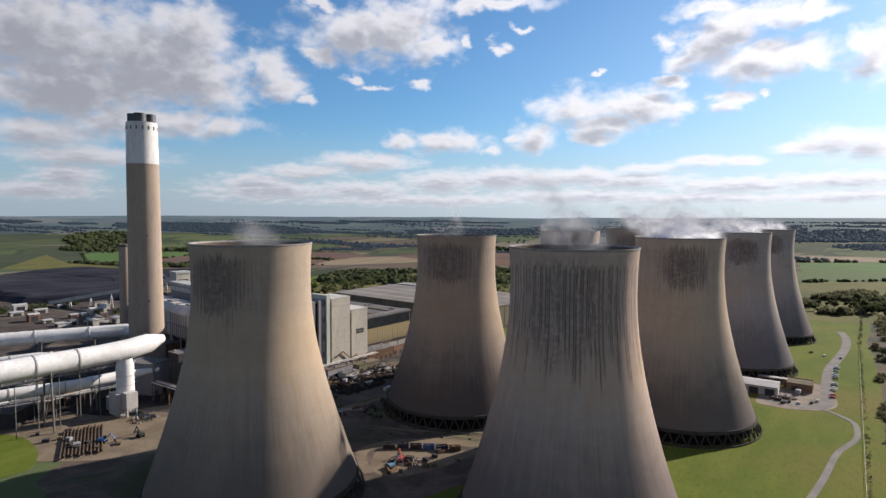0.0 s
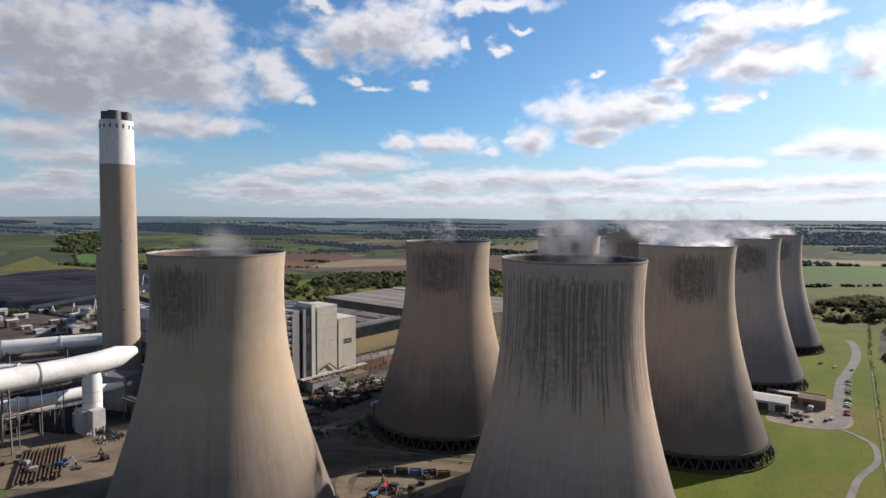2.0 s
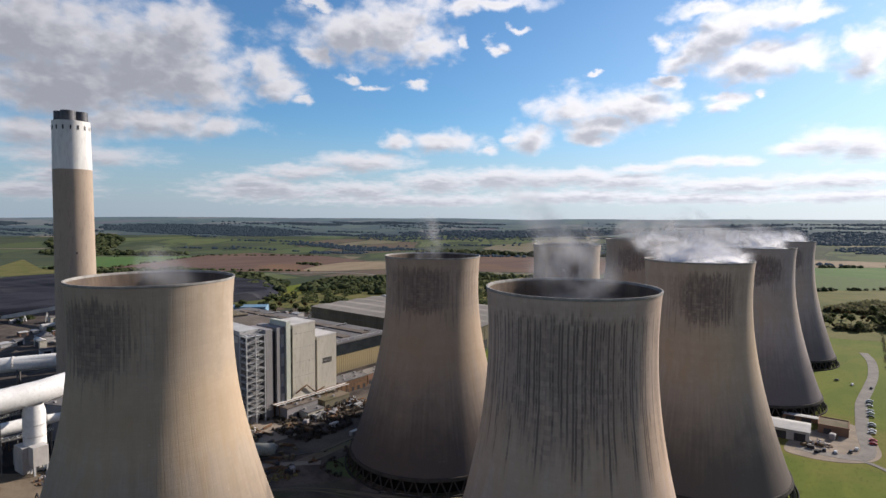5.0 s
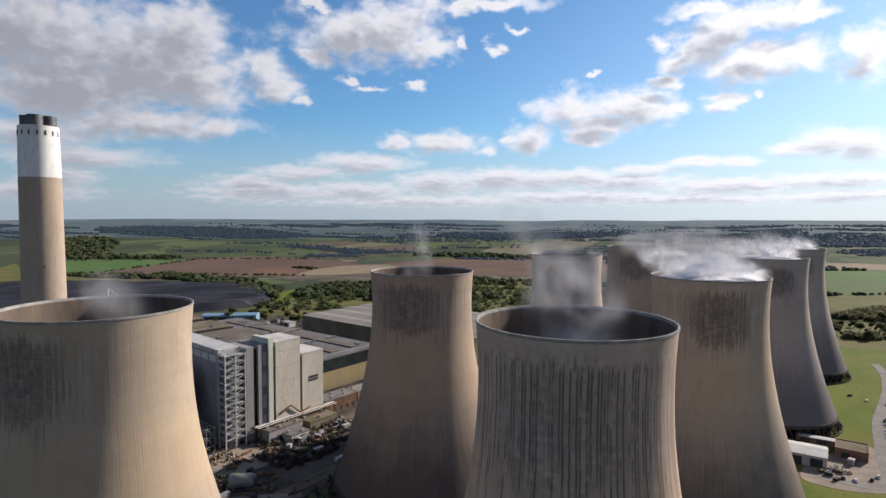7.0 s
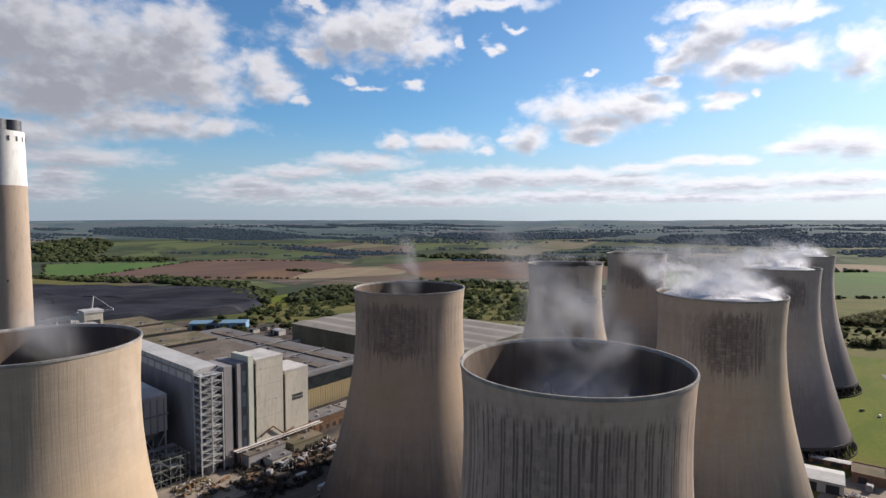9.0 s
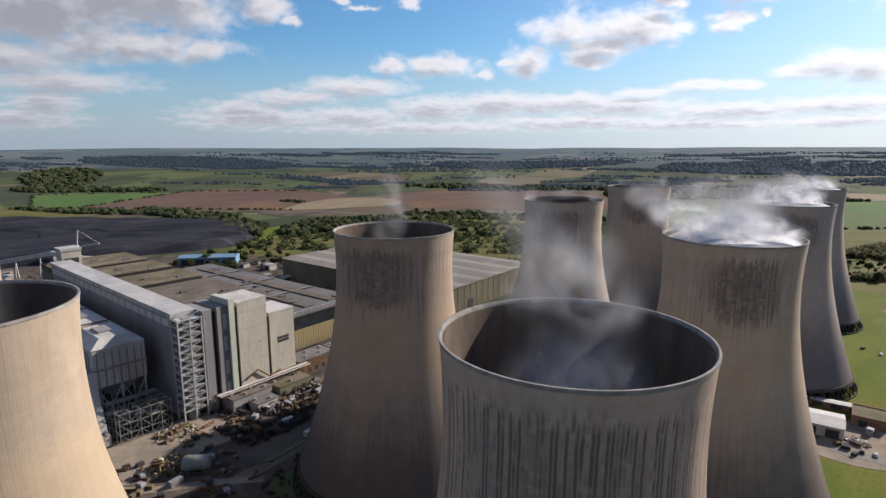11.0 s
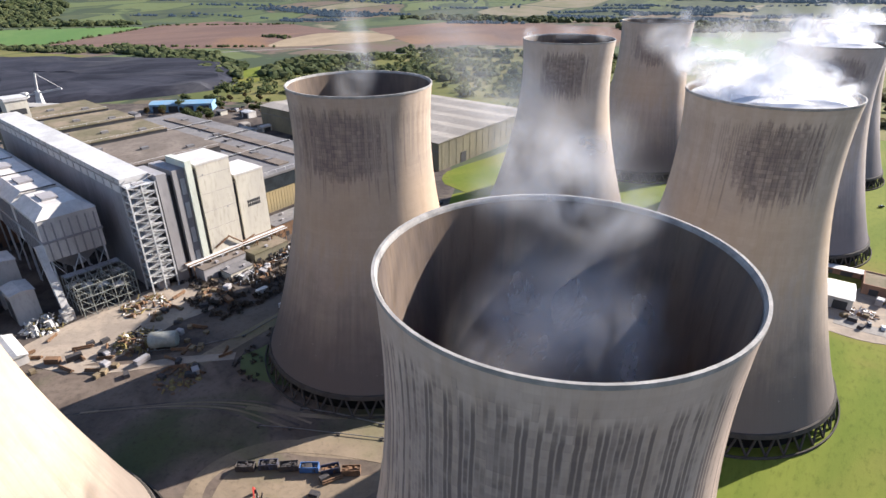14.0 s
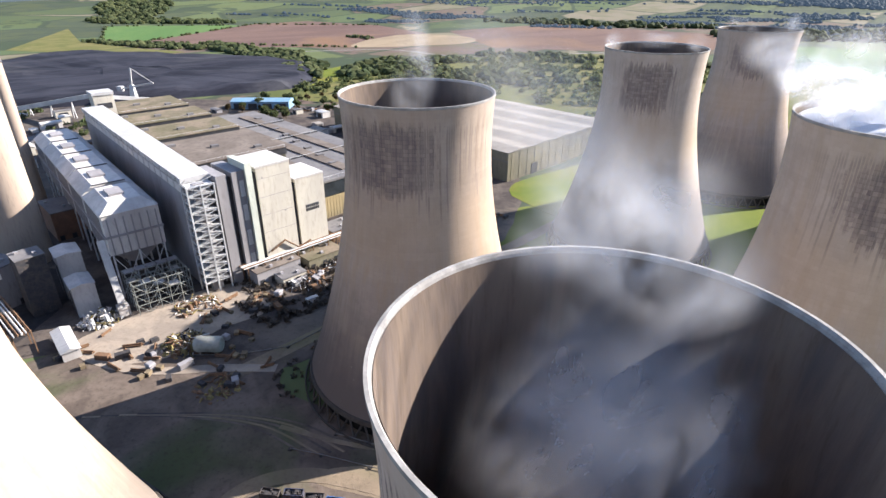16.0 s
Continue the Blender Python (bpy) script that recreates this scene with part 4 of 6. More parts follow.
# ---- chimneys ----
def main_chimney():
    t = thing("chimney", "tall brown concrete chimney with a white top band", "chimney", pose(-256, 389, 0))
    part("shaft", G().lathe([(13.4, 0), (12.6, 30), (11.9, 90), (11.35, 165)], 64), CHIM, t, "brown concrete shaft", True)
    part("white_band", G().lathe([(11.36, 165), (11.1, 180), (10.9, 196.5), (10.3, 196.6), (10.3, 195), (0.1, 195)], 64), CHIM_WHITE, t, "pale painted top band", True)
    for k in range(4):
        a = radians(45 + 90 * k - 14)
        part("flue", G().lathe([(4.4, 194), (4.4, 203), (4.1, 203), (4.1, 198), (0.1, 198)], 32), FLUE, t, "dark steel flue", True, pose(5.5 * math.cos(a), 5.5 * math.sin(a), 0))
    port = G().box(-0.45, 0.45, -0.2, 0.2, -1.4, 1.4).mesh("port", DARK)
    for k in range(16):
        a = math.tau * k / 16
        part("port", port, None, t, m=pose(10.95 * math.cos(a), 10.95 * math.sin(a), 192.0, 0, 0, math.degrees(a) - 90))
    lamp = G().box(-0.5, 0.5, -0.25, 0.25, -0.6, 0.6).mesh("aviation_lamp", DARK)
    for z in (60, 110):
        for k in range(4):
            a = math.tau * k / 4 + 0.9 + math.pi
            r = 12.35 if z == 60 else 11.85
            part("aviation_lamp", lamp, None, t, m=pose(r * math.cos(a), r * math.sin(a), z, 0, 0, math.degrees(a) - 90))


main_chimney()
small = thing("chimney", "slim brown concrete chimney behind the tall one", "chimney", pose(-338, 455, 0))
part("shaft", G().lathe([(5.6, 0), (4.9, 60), (4.6, 99), (4.2, 99), (4.2, 96), (0.1, 96)], 40), CHIM, small, "", True)
part("collar", G().lathe([(4.7, 96.5), (5.0, 96.8), (5.0, 98.0), (4.65, 98.2)], 40), FLUE, small, "", True)


# ---- boiler house, precipitators and turbine hall ----
def boiler_house():
    t = thing("boiler_house", "long boiler house with a white flat roof", "power house", BOILER)
    part("body", G().box(-209, -2, 0.3, 12.7, 0, 57.5), GREY_CLAD, t, "grey clad wall")
    part("roof", G().box(-210, -1, -0.6, 13.6, 57.5, 60.2), WHITE, t, "white roof")
    seam = G().box(-0.12, 0.12, -0.68, -0.6, 57.6, 60.1).mesh("panel_joint", DARK)
    for k in range(17):
        part("panel_joint", seam, None, t, m=pose(-200 + k * 12, 0, 0))
    pane = G().box(-4.6, 4.6, -0.1, 0.3, 52.0, 56.0).mesh("panel", PALE_GREY)
    for k in range(20):
        part("panel", pane, None, t, m=pose(-203 + k * 10.2, 0, 0))
    end = G().box(-2.0, -1.2, 1.0, 12.0, 0, 57).mesh("end_wall", GREY_CLAD)
    part("end_wall", end, None, t)


def stair_tower():
    t = thing("stair_tower", "open white steel stair tower beside the boiler house", "stair tower", BOILER)
    x0, x1, y0, y1, top = 0.0, 8.0, -1.0, 12.0, 58.0
    for x in (x0, x1):
        for y in (y0, 5.5, y1):
            part("post", G().beam((x, y, 0), (x, y, top), 0.7), STEEL, t)
    levels = [6 + i * 4.3 for i in range(13)]
    for i, z in enumerate(levels):
        part("landing", G().box(x0, x1, y0, y1, z - 0.15, z).box(x0 - 0.1, x1 + 0.1, y0 - 0.25, y0 - 0.15, z + 0.5, z + 1.1), STEEL, t)
        a, b = (y0 + 1, y1 - 1) if i % 2 else (y1 - 1, y0 + 1)
        if i + 1 < len(levels):
            part("flight", G().beam((x1 - 1.2, a, z), (x1 - 1.2, b, levels[i + 1]), 0.8), STEEL, t)
        part("brace", G().beam((x1, y0, z), (x1, y1, z + 4.2), 0.3), STEEL, t)
        part("brace", G().beam((x1, y1, z), (x1, y0, z + 4.2), 0.25), STEEL, t)
        part("brace", G().beam((x0, y0, z), (x1, y0, z + 4.2), 0.3), STEEL, t)
    part("core", G().box(x0 + 2.2, x1 - 2.4, y0 + 4.0, y1 - 3.5, 0, top), GREY_CLAD, t)


def precipitator(k):
    x1 = -17 - k * 37.0
    x0 = x1 - 36.2
    t = thing("precipitator", "grey steel precipitator casing with a sloping top", "precipitator", BOILER, "row of precipitators")
    part("casing", G().box(x0, x1, -35, -9, 24, 45), PALE_GREY, t, "pale ribbed casing")
    part("roof", G().frustum(x0 - 0.1, x1 + 0.4, -35.5, -8.6, 45, 49.5, 0.6 if k else 5, 6), PALE_GREY, t, "sloping sheet roof")
    part("roof_box", G().box(x0 + 12, x1 - 13, -27, -20, 49.5, 50.6), GREY_CLAD, t)
    part("roof_seam", G().box(x0 + 0.1, x0 + 0.9, -30, -14, 49.5, 50.0), DARK, t)
    rib = G().box(-0.3, 0.3, -35.5, -35.05, 24, 43).mesh("rib", GREY_CLAD)
    for i in range(9):
        part("rib", rib, None, t, m=pose(x0 + 2 + i * 3.6, 0, 0))
    endrib = G().box(0.05, 0.5, -0.3, 0.3, 24, 43).mesh("rib", GREY_CLAD)
    for i in range(7):
        part("rib", endrib, None, t, m=pose(x1, -33 + i * 3.7, 0))
    part("girder", G().box(x0, x1 + 0.8, -35.7, -8.5, 33.2, 34.2), GREY_CLAD, t)
    for i in range(3):
        part("hopper", G().frustum(x0 + i * 11 + 0.5, x0 + i * 11 + 10.5, -34, -10, 24, 15, 3.6, 9), GREY_CLAD, t)
    for px in (x0 + 0.5, (x0 + x1) / 2, x1 - 0.5):
        for py in (-34, -22, -10):
            part("post", G().beam((px, py, 0), (px, py, 24), 0.7), STEEL, t)
    for py in (-34, -22):
        part("brace", G().beam((x1 - 0.5, py, 1), (x1 - 0.5, py + 12, 23), 0.35), STEEL, t)
        part("brace", G().beam((x1 - 0.5, py + 12, 1), (x1 - 0.5, py, 23), 0.35), STEEL, t)


def turbine_hall():
    t = thing("turbine_hall", "wide turbine hall with mossy flat roof slabs", "turbine hall", BOILER)
    for x0, x1, z, mat_ in ((-140, -76, 43, ROOF_BROWN), (-196, -153, 42.5, ROOF_MOSS), (-250, -209, 42.5, ROOF_MOSS), (-316, -263, 42, ROOF_MOSS)):
        slab = part("roof", G().box(x0, x1, 18, 92, z - 0.6, z), mat_, t, "stained flat roof slab")
        part("wall", G().box(x0 + 1, x1 - 1, 19, 91, 0, z - 5.0), OLIVE_WALL, t)
        part("fascia", G().box(x0 + 0.4, x1 - 0.4, 18.4, 91.6, z - 5.0, z - 0.6), DARK, t, "dark clerestory band")
        rail = G()
        for i in range(9):
            rail.beam((x1 - 0.3, 20 + i * 8.8, z), (x1 - 0.3, 20 + i * 8.8, z + 1.4), 0.12)
        rail.beam((x1 - 0.3, 19, z + 1.4), (x1 - 0.3, 91, z + 1.4), 0.12)
        part("railing", rail, STEEL, slab)
        for i in range(3):
            vx, vy = x0 + (x1 - x0) * (0.2 + 0.3 * i), 30 + 22 * ((i * 7) % 3)
            part("roof_vent", G().box(vx, vx + 3.0, vy, vy + 5, z, z + 1.6), ROOF_GREY, slab)
    part("link_roof", G().box(-75, -3, 14, 60, 0, 36), ROOF_GREY, t)
    # near-black box: the shade of the roof gaps put into its colour
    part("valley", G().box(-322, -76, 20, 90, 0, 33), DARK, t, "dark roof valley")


def end_towers():
    t = thing("bunker_block", "tall grey and cream end wall with slab towers", "power house", PLANT)
    part("slab", G().box(-14, 7.5, 13.2, 18.6, 0, 60), GREY_CLAD, t, "grey slab tower")
    # slots filled nearly flush in near-black, as painted shade between the slabs
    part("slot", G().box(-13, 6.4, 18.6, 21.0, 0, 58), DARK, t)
    part("slab", G().box(-14, 8.5, 21.0, 27.4, 0, 60.5), GREY_CLAD, t, "grey slab tower")
    win = G().box(8.4, 8.75, 24.2, 26.6, 0, 8.5).mesh("window", WHITE)
    for z in (6.5, 20, 34, 47):
        part("window", win, None, t, "pale louvred panel", m=pose(0, 0, z))
    part("pillar", G().box(-8, 10.0, 27.6, 31.0, 0, 64), GREEN_WHITE, t, "pale green stair pillar")
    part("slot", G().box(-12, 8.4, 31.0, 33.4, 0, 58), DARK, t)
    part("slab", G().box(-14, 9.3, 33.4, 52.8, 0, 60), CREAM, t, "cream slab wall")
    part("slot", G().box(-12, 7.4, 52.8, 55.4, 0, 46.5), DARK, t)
    part("slab", G().box(-14, 8.4, 55.4, 73.4, 0, 48.3), CREAM, t, "cream slab wall")
    joint = G().box(9.28, 9.36, 33.2, 52.6, -0.08, 0.08).mesh("joint", GREY_CLAD)
    for z in (14, 24, 34, 44, 54):
        part("joint", joint, None, t, m=pose(0, 0, z))
    # a line of writing too small to read
    bar = G().box(8.4, 8.5, 0, 0.9, 0, 1.7).mesh("lettering", DARK)
    for k in range(7):
        for z in (28.5, 30.6):
            part("lettering", bar, None, t, m=pose(0, 60.5 + k * 1.25, z))
    for y, z in ((36, 54), (47, 33)):
        part("vent", G().box(9.2, 9.4, y, y + 0.7, z, z + 1.0), GREY_CLAD, t)
    part("duct", G().pipe([(10.5, 35, 13), (10.5, 44, 17), (10.5, 52, 10), (10.5, 60, 12)], 0.5, 8), RUST, t)
    part("parapet", G().box(-14.2, 9.5, 32.8, 53.0, 60, 61), PALE_GREY, t)
    part("parapet", G().box(-14.2, 8.6, 54.8, 73.6, 48.3, 49.2), PALE_GREY, t)


def low_hall():
    t = thing("low_hall", "low hall with an ochre clad foot and dark glazing", "turbine hall", PLANT)
    part("body", G().box(-215, -11, 75, 150, 0, 34), OLIVE_WALL, t)
    part("roof", G().box(-216, -10, 74.6, 151, 34, 35.4), ROOF_GREY, t, "grey flat roof")
    part("glazing", G().box(-11, -10.6, 76, 149, 25, 33.5), GLASS, t, "dark band of glazing")
    clad = G().box(-10.9, -10.3, 0, 2.0, 11, 24.5).mesh("panel", OCHRE)
    for k in range(33):
        part("panel", clad, None, t, m=pose(0, 75.5 + k * 2.25, 0))
    part("plinth", G().box(-11, -9.5, 75, 150, 0, 11), YARD, t)
    rail = G()
    for k in range(11):
        rail.beam((-12, 76 + k * 7.2, 35.4), (-12, 76 + k * 7.2, 37), 0.14)
    rail.beam((-12, 75, 37), (-12, 150, 37), 0.14)
    part("railing", rail, STEEL, t)
    for k in range(3):
        part("rooflight", G().box(-200, -20, 84 + k * 22, 92 + k * 22, 35.4, 36.3), ROOF_BROWN, t)
    vent = G().box(-1.6, 1.6, -2.4, 2.4, 0, 1.3).box(-1.8, 1.8, -2.6, 2.6, 1.3, 1.5).mesh("roof_vent", ROOF_GREY)
    for k in range(18):
        part("roof_vent", vent, None, t, m=pose(-205 + k * 10.6, 80 + (k * 29) % 62, 35.4, 0, 0, 90 * (k % 2)))
    for x in (-62, -112, -162):
        cross = G()
        for k in range(13):
            cross.beam((x, 76 + k * 6.1, 35.4), (x, 76 + k * 6.1, 36.9), 0.14)
        cross.beam((x, 76, 36.9), (x, 149, 36.9), 0.16)
        part("railing", cross, STEEL, t, "pale roof railing")
        part("upstand", G().box(x - 1.2, x - 0.4, 75.5, 150, 35.4, 36.2), DARK, t)


boiler_house()
stair_tower()
for k in range(5):
    precipitator(k)
turbine_hall()
end_towers()
low_hall()


def gable_shed(name, label, category, m, lx, ly, h, rise, wall, roof, doors=0, group=""):
    t = thing(name, label, category, m, group)
    part("wall", G().box(0, lx, 0, ly, 0, h), wall, t)
    part("roof", G().add([(-0.5, -0.5, h), (lx + 0.5, -0.5, h), (lx + 0.5, ly / 2, h + rise), (-0.5, ly / 2, h + rise), (-0.5, ly + 0.5, h), (lx + 0.5, ly + 0.5, h)],
                         [(0, 1, 2, 3), (3, 2, 5, 4), (1, 5, 2), (0, 3, 4), (0, 4, 5, 1)]), roof, t)
    for k in range(doors):
        d = G().box(0, lx / doors * 0.6, -0.12, 0.0, 0, h * 0.75)
        part("door", d, DARK, t, m=pose(lx / doors * (k + 0.2), -0.02, 0))
    return t


def warehouse():
    t = thing("warehouse", "huge low warehouse with a grey ribbed roof", "warehouse", pose(-35, 619, 0, 0, 0, -24.5))
    part("wall", G().box(-236, 0, 0, 150, 0, 23.5), OLIVE_WALL, t, "olive sheet wall")
    for k in range(5):
        g = G()
        y0, y1 = k * 30 - 0.3, k * 30 + 30.3
        g.add([(-236.6, y0, 23.5), (0.6, y0, 23.5), (0.6, (y0 + y1) / 2, 24.9), (-236.6, (y0 + y1) / 2, 24.9), (-236.6, y1, 23.5), (0.6, y1, 23.5)],
              [(0, 1, 2, 3), (3, 2, 5, 4), (1, 5, 2), (0, 3, 4)])
        part("roof", g, ROOF_WAREHOUSE, t, "grey roof bay")
    part("rooflight", G().box(-230, -150, 118, 124, 24.0, 25.4), WHITE, t)
    part("band", G().box(-236.1, 0.2, -0.15, 0, 16, 16.6), ROOF_GREY, t)
    rib = G().box(0, 0.18, 0, 0.18, 0, 23.4).mesh("rib", OLIVE_WALL)
    for k in range(24):
        part("rib", rib, None, t, m=pose(-232 + k * 9.8, -0.18, 0))
    for k in range(15):
        part("rib", rib, None, t, m=pose(0, 4 + k * 9.8, 0))
    part("door", G().box(0, 0.3, 30, 38, 0, 9), DARK, t)


warehouse()

# transfer house and conveyors by the coal stock
t = thing("transfer_house", "tall white conveyor transfer house", "plant building", pose(-330, 519, 0, 0, 0, -27.5))
part("body", G().box(-7, 7, -7, 7, 0, 66), CREAM, t)
part("roof", G().box(-7.6, 7.6, -7.6, 7.6, 66, 68), WHITE, t)
part("window_band", G().box(7.0, 7.2, -5, 5, 56, 60), DARK, t)


def conveyor(p, q, w, label):
    t = thing("conveyor", label, "conveyor")
    part("gallery", G().tube(p, q, w, w, 4), WHITE, t, "white enclosed gallery")
    p, q = Vector(p), Vector(q)
    n = max(2, int((q - p).length / 35))
    for i in range(1, n + 1):
        c = p.lerp(q, i / (n + 0.5))
        if c.z > 6:
            part("trestle", G().beam((c.x - 2.5, c.y, 0), (c.x, c.y, c.z - w * 0.5), 0.7).beam((c.x + 2.5, c.y, 0), (c.x, c.y, c.z - w * 0.5), 0.7), STEEL, t)


conveyor((-640, 640, 4), (-500, 655, 30), 3.2, "white enclosed conveyor climbing from the coal stock")
conveyor((-500, 655, 30), (-338, 522, 60), 3.0, "white enclosed conveyor climbing to the transfer house")
conveyor((-500, 657, 26), (-470, 730, 10), 2.6, "white low conveyor beside the coal stock")
t = thing("stacker", "white coal stacker with a raised boom", "stacker", pose(-555, 740, 0, 0, 0, 20))
part("tower", G().frustum(-4, 4, -4, 4, 0, 22, 2, 2), STEEL, t)
part("mast", G().beam((0, 0, 20), (3, 0, 42), 1.6), WHITE, t)
part("boom", G().beam((-14, 0, 17), (28, 0, 24), 1.8), WHITE, t)
part("stay", G().beam((3, 0, 42), (28, 0, 24), 0.5), WHITE, t)
part("counterweight", G().box(-18, -12, -3, 3, 14, 20), WHITE, t)


# ---- white flue ducts ----
def duct_run(label, pts, r, leg_step, flange_step):
    t = thing("flue_duct", label, "duct", None, "white flue ducts")
    part("tube", G().pipe(pts, r, 28, r * 0.4), DUCT, t, "white sheet-clad tube", True)
    for p, q in zip(pts, pts[1:]):
        p, q = Vector(p), Vector(q)
        d = (q - p).normalized()
        n = int((q - p).length / flange_step)
        for i in range(n):
            c = p + d * (flange_step * (i + 0.6))
            part("flange", G().tube(c - d * 0.35, c + d * 0.35, r + 0.35, None, 28), PALE_GREY, t, "", True)
        n = int((q - p).length / leg_step)
        s = Vector((-d.y, d.x, 0)).normalized()
        for i in range(n):
            c = p + d * (leg_step * (i + 0.5))
            if c.z - r < 1:
                continue
            for k in (-1, 1):
                part("leg", G().beam(c + s * (r * 0.8 * k) - Vector((0, 0, r * 0.55)), (c.x + s.x * r * 1.2 * k, c.y + s.y * r * 1.2 * k, 0), 0.75), DUCT_LEG, t)
            part("saddle", G().beam(c + s * r * 0.95 - Vector((0, 0, r * 0.9)), c - s * r * 0.95 - Vector((0, 0, r * 0.9)), 1.0), DUCT_LEG, t)
            part("brace", G().beam((c.x + s.x * r * 1.2, c.y + s.y * r * 1.2, 1), c - s * r - Vector((0, 0, r * 0.9)), 0.35), DUCT_LEG, t)


duct_run("wide white flue duct on steel trestles", [(-266, 170, 39), (-232, 258, 39), (-213, 304, 39), (-208, 320, 39.4), (-205, 333, 40.5), (-202.5, 344, 42.0)], 6.4, 40, 22)
duct_run("white flue duct leading to the tall chimney", [(-420, 275, 32), (-339, 350, 32), (-313, 374, 32), (-284, 400, 32), (-272, 396, 32)], 5.2, 30, 20)
duct_run("lower white pipe beneath the wide duct", [(-292, 225, 18), (-252.6, 283, 18), (-234, 304, 18), (-225, 326, 18), (-212, 350, 18)], 3.6, 20, 14)
duct_run("thin white pipe on low trestles", [(-300, 230, 9), (-268, 296, 9), (-244, 345, 9)], 2.0, 16, 12)
duct_run("white pipe behind the wide duct", [(-390, 250, 20), (-318, 350, 20), (-268, 372, 20)], 3.0, 22, 14)


def gallery(x, y, turn, lx, ly, z, label):
    t = thing("pipe_rack", label, "pipe rack", pose(x, y, 0, 0, 0, turn), "pipe racks")
    n = max(2, int(lx / 9))
    for i in range(n + 1):
        for yy in (0, ly):
            part("post", G().beam((i * lx / n, yy, 0), (i * lx / n, yy, z), 0.5), RUST, t)
        part("beam", G().beam((i * lx / n, -0.5, z), (i * lx / n, ly + 0.5, z), 0.45), RUST, t)
        if i < n:
            part("brace", G().beam((i * lx / n, 0, 0.5), ((i + 1) * lx / n, 0, z), 0.25), RUST, t)
    for j in range(5):
        part("pipe", G().tube((-2, 0.6 + j * (ly - 1) / 4, z + 0.6), (lx + 2, 0.6 + j * (ly - 1) / 4, z + 0.6), 0.3 + 0.1 * (j % 3), None, 8), (STEEL, RUST, PALE_GREY)[j % 3], t)


gallery(-262, 258, 72, 90, 7, 8, "rusty steel pipe rack on posts below the ducts")
gallery(-205, 336, -20, 40, 7, 12, "rusty pipe rack at the duct end")


def open_frame():
    """The bare steelwork that once carried the ash plant: posts, floor beams, braces and a few gratings."""
    t = thing("ash_plant_skeleton", "open grey steelwork in front of the precipitator", "steelwork", BOILER)
    xs, ys, zs = [-15 + 5.2 * i for i in range(5)], [-33 + 5.2 * j for j in range(6)], (5.0, 10.5, 16.0)
    for x in xs:
        for y in ys:
            part("post", G().beam((x, y, 0), (x, y, 16.2), 0.32), FRAME, t)
    for z in zs:
        for x in xs:
            part("beam", G().beam((x, ys[0], z), (x, ys[-1], z), 0.28), FRAME, t)
        for y in ys:
            part("beam", G().beam((xs[0], y, z), (xs[-1], y, z), 0.28), FRAME, t)
    for j, y in enumerate(ys[:-1]):
        for z0, z1 in ((0, 5.0), (5.0, 10.5), (10.5, 16.0)):
            a, b = (y, y + 5.2) if j % 2 else (y + 5.2, y)
            part("brace", G().beam((xs[-1], a, z0), (xs[-1], b, z1), 0.2), FRAME, t)
    for i, x in enumerate(xs[:-1]):
        for j, y in enumerate(ys[:-1]):
            if (i * 7 + j * 5) % 4 == 0:
                part("grating", G().box(x + 0.3, x + 4.9, y + 0.3, y + 4.9, 10.7, 10.85), PALE_GREY, t)
            if (i * 3 + j * 5) % 5 == 0:
                part("grating", G().box(x + 0.3, x + 4.9, y + 0.3, y + 4.9, 16.2, 16.35), GREY_CLAD, t)


open_frame()
gallery(-118, 412, 66, 60, 6, 9, "rusty pipe rack along the cream wall")



def walkway(pts, label):
    """A narrow grated gangway with posts and two rails on each side."""
    t = thing("walkway", label, "walkway")
    for p, q in zip(pts, pts[1:]):
        p, q = Vector(p), Vector(q)
        d = (q - p).normalized()
        side = Vector((-d.y, d.x, 0)) * 0.9
        part("deck", G().add([p + side, p - side, q - side, q + side] + [v - Vector((0, 0, 0.25)) for v in (p + side, p - side, q - side, q + side)],
                             [(0, 1, 2, 3), (7, 6, 5, 4), (0, 4, 5, 1), (1, 5, 6, 2), (2, 6, 7, 3), (3, 7, 4, 0)]), DUCT_LEG, t)
        for k in (-1, 1):
            for h in (0.6, 1.2):
                part("rail", G().beam(p + side * k + Vector((0, 0, h)), q + side * k + Vector((0, 0, h)), 0.1), STEEL, t)
        n = int((q - p).length / 3.5)
        for i in range(n):
            c = p.lerp(q, (i + 0.5) / n)
            for k in (-1, 1):
                part("post", G().beam(c + side * k, c + side * k + Vector((0, 0, 1.2)), 0.12), STEEL, t)
            if i % 3 == 1:
                part("trestle", G().beam((c.x, c.y, 0), (c.x, c.y, c.z - 0.2), 0.4), DUCT_LEG, t)


walkway([(-287, 222, 13.5), (-248, 280, 13.5), (-229, 302, 13.5), (-214, 332, 13.5)], "grey steel walkway beside the lower pipe")
walkway([(-236, 246, 31), (-215, 296, 31), (-209, 309, 31)], "grey steel walkway below the wide duct")
t = thing("scrubber_vessel", "white cylindrical vessel on a boxy base", "vessel", pose(-205.5, 313.5, 0, 0, 0, -20))
part("cylinder", G().lathe([(5.2, 12), (5.2, 31), (4.4, 34), (4.4, 35)], 40), DUCT, t, "white cylinder", True)
for z in (18, 24):
    part("band", G().lathe([(5.05, z), (5.2, z + 0.1), (5.2, z + 0.6), (5.05, z + 0.7)], 40), PALE_GREY, t)
part("base", G().box(-6, 4.5, -7.5, 3.5, 0, 14), PALE_GREY, t, "pale boxy base")
part("cabin", G().box(5, 11, -5, 2, 5, 15), PALE_GREY, t)
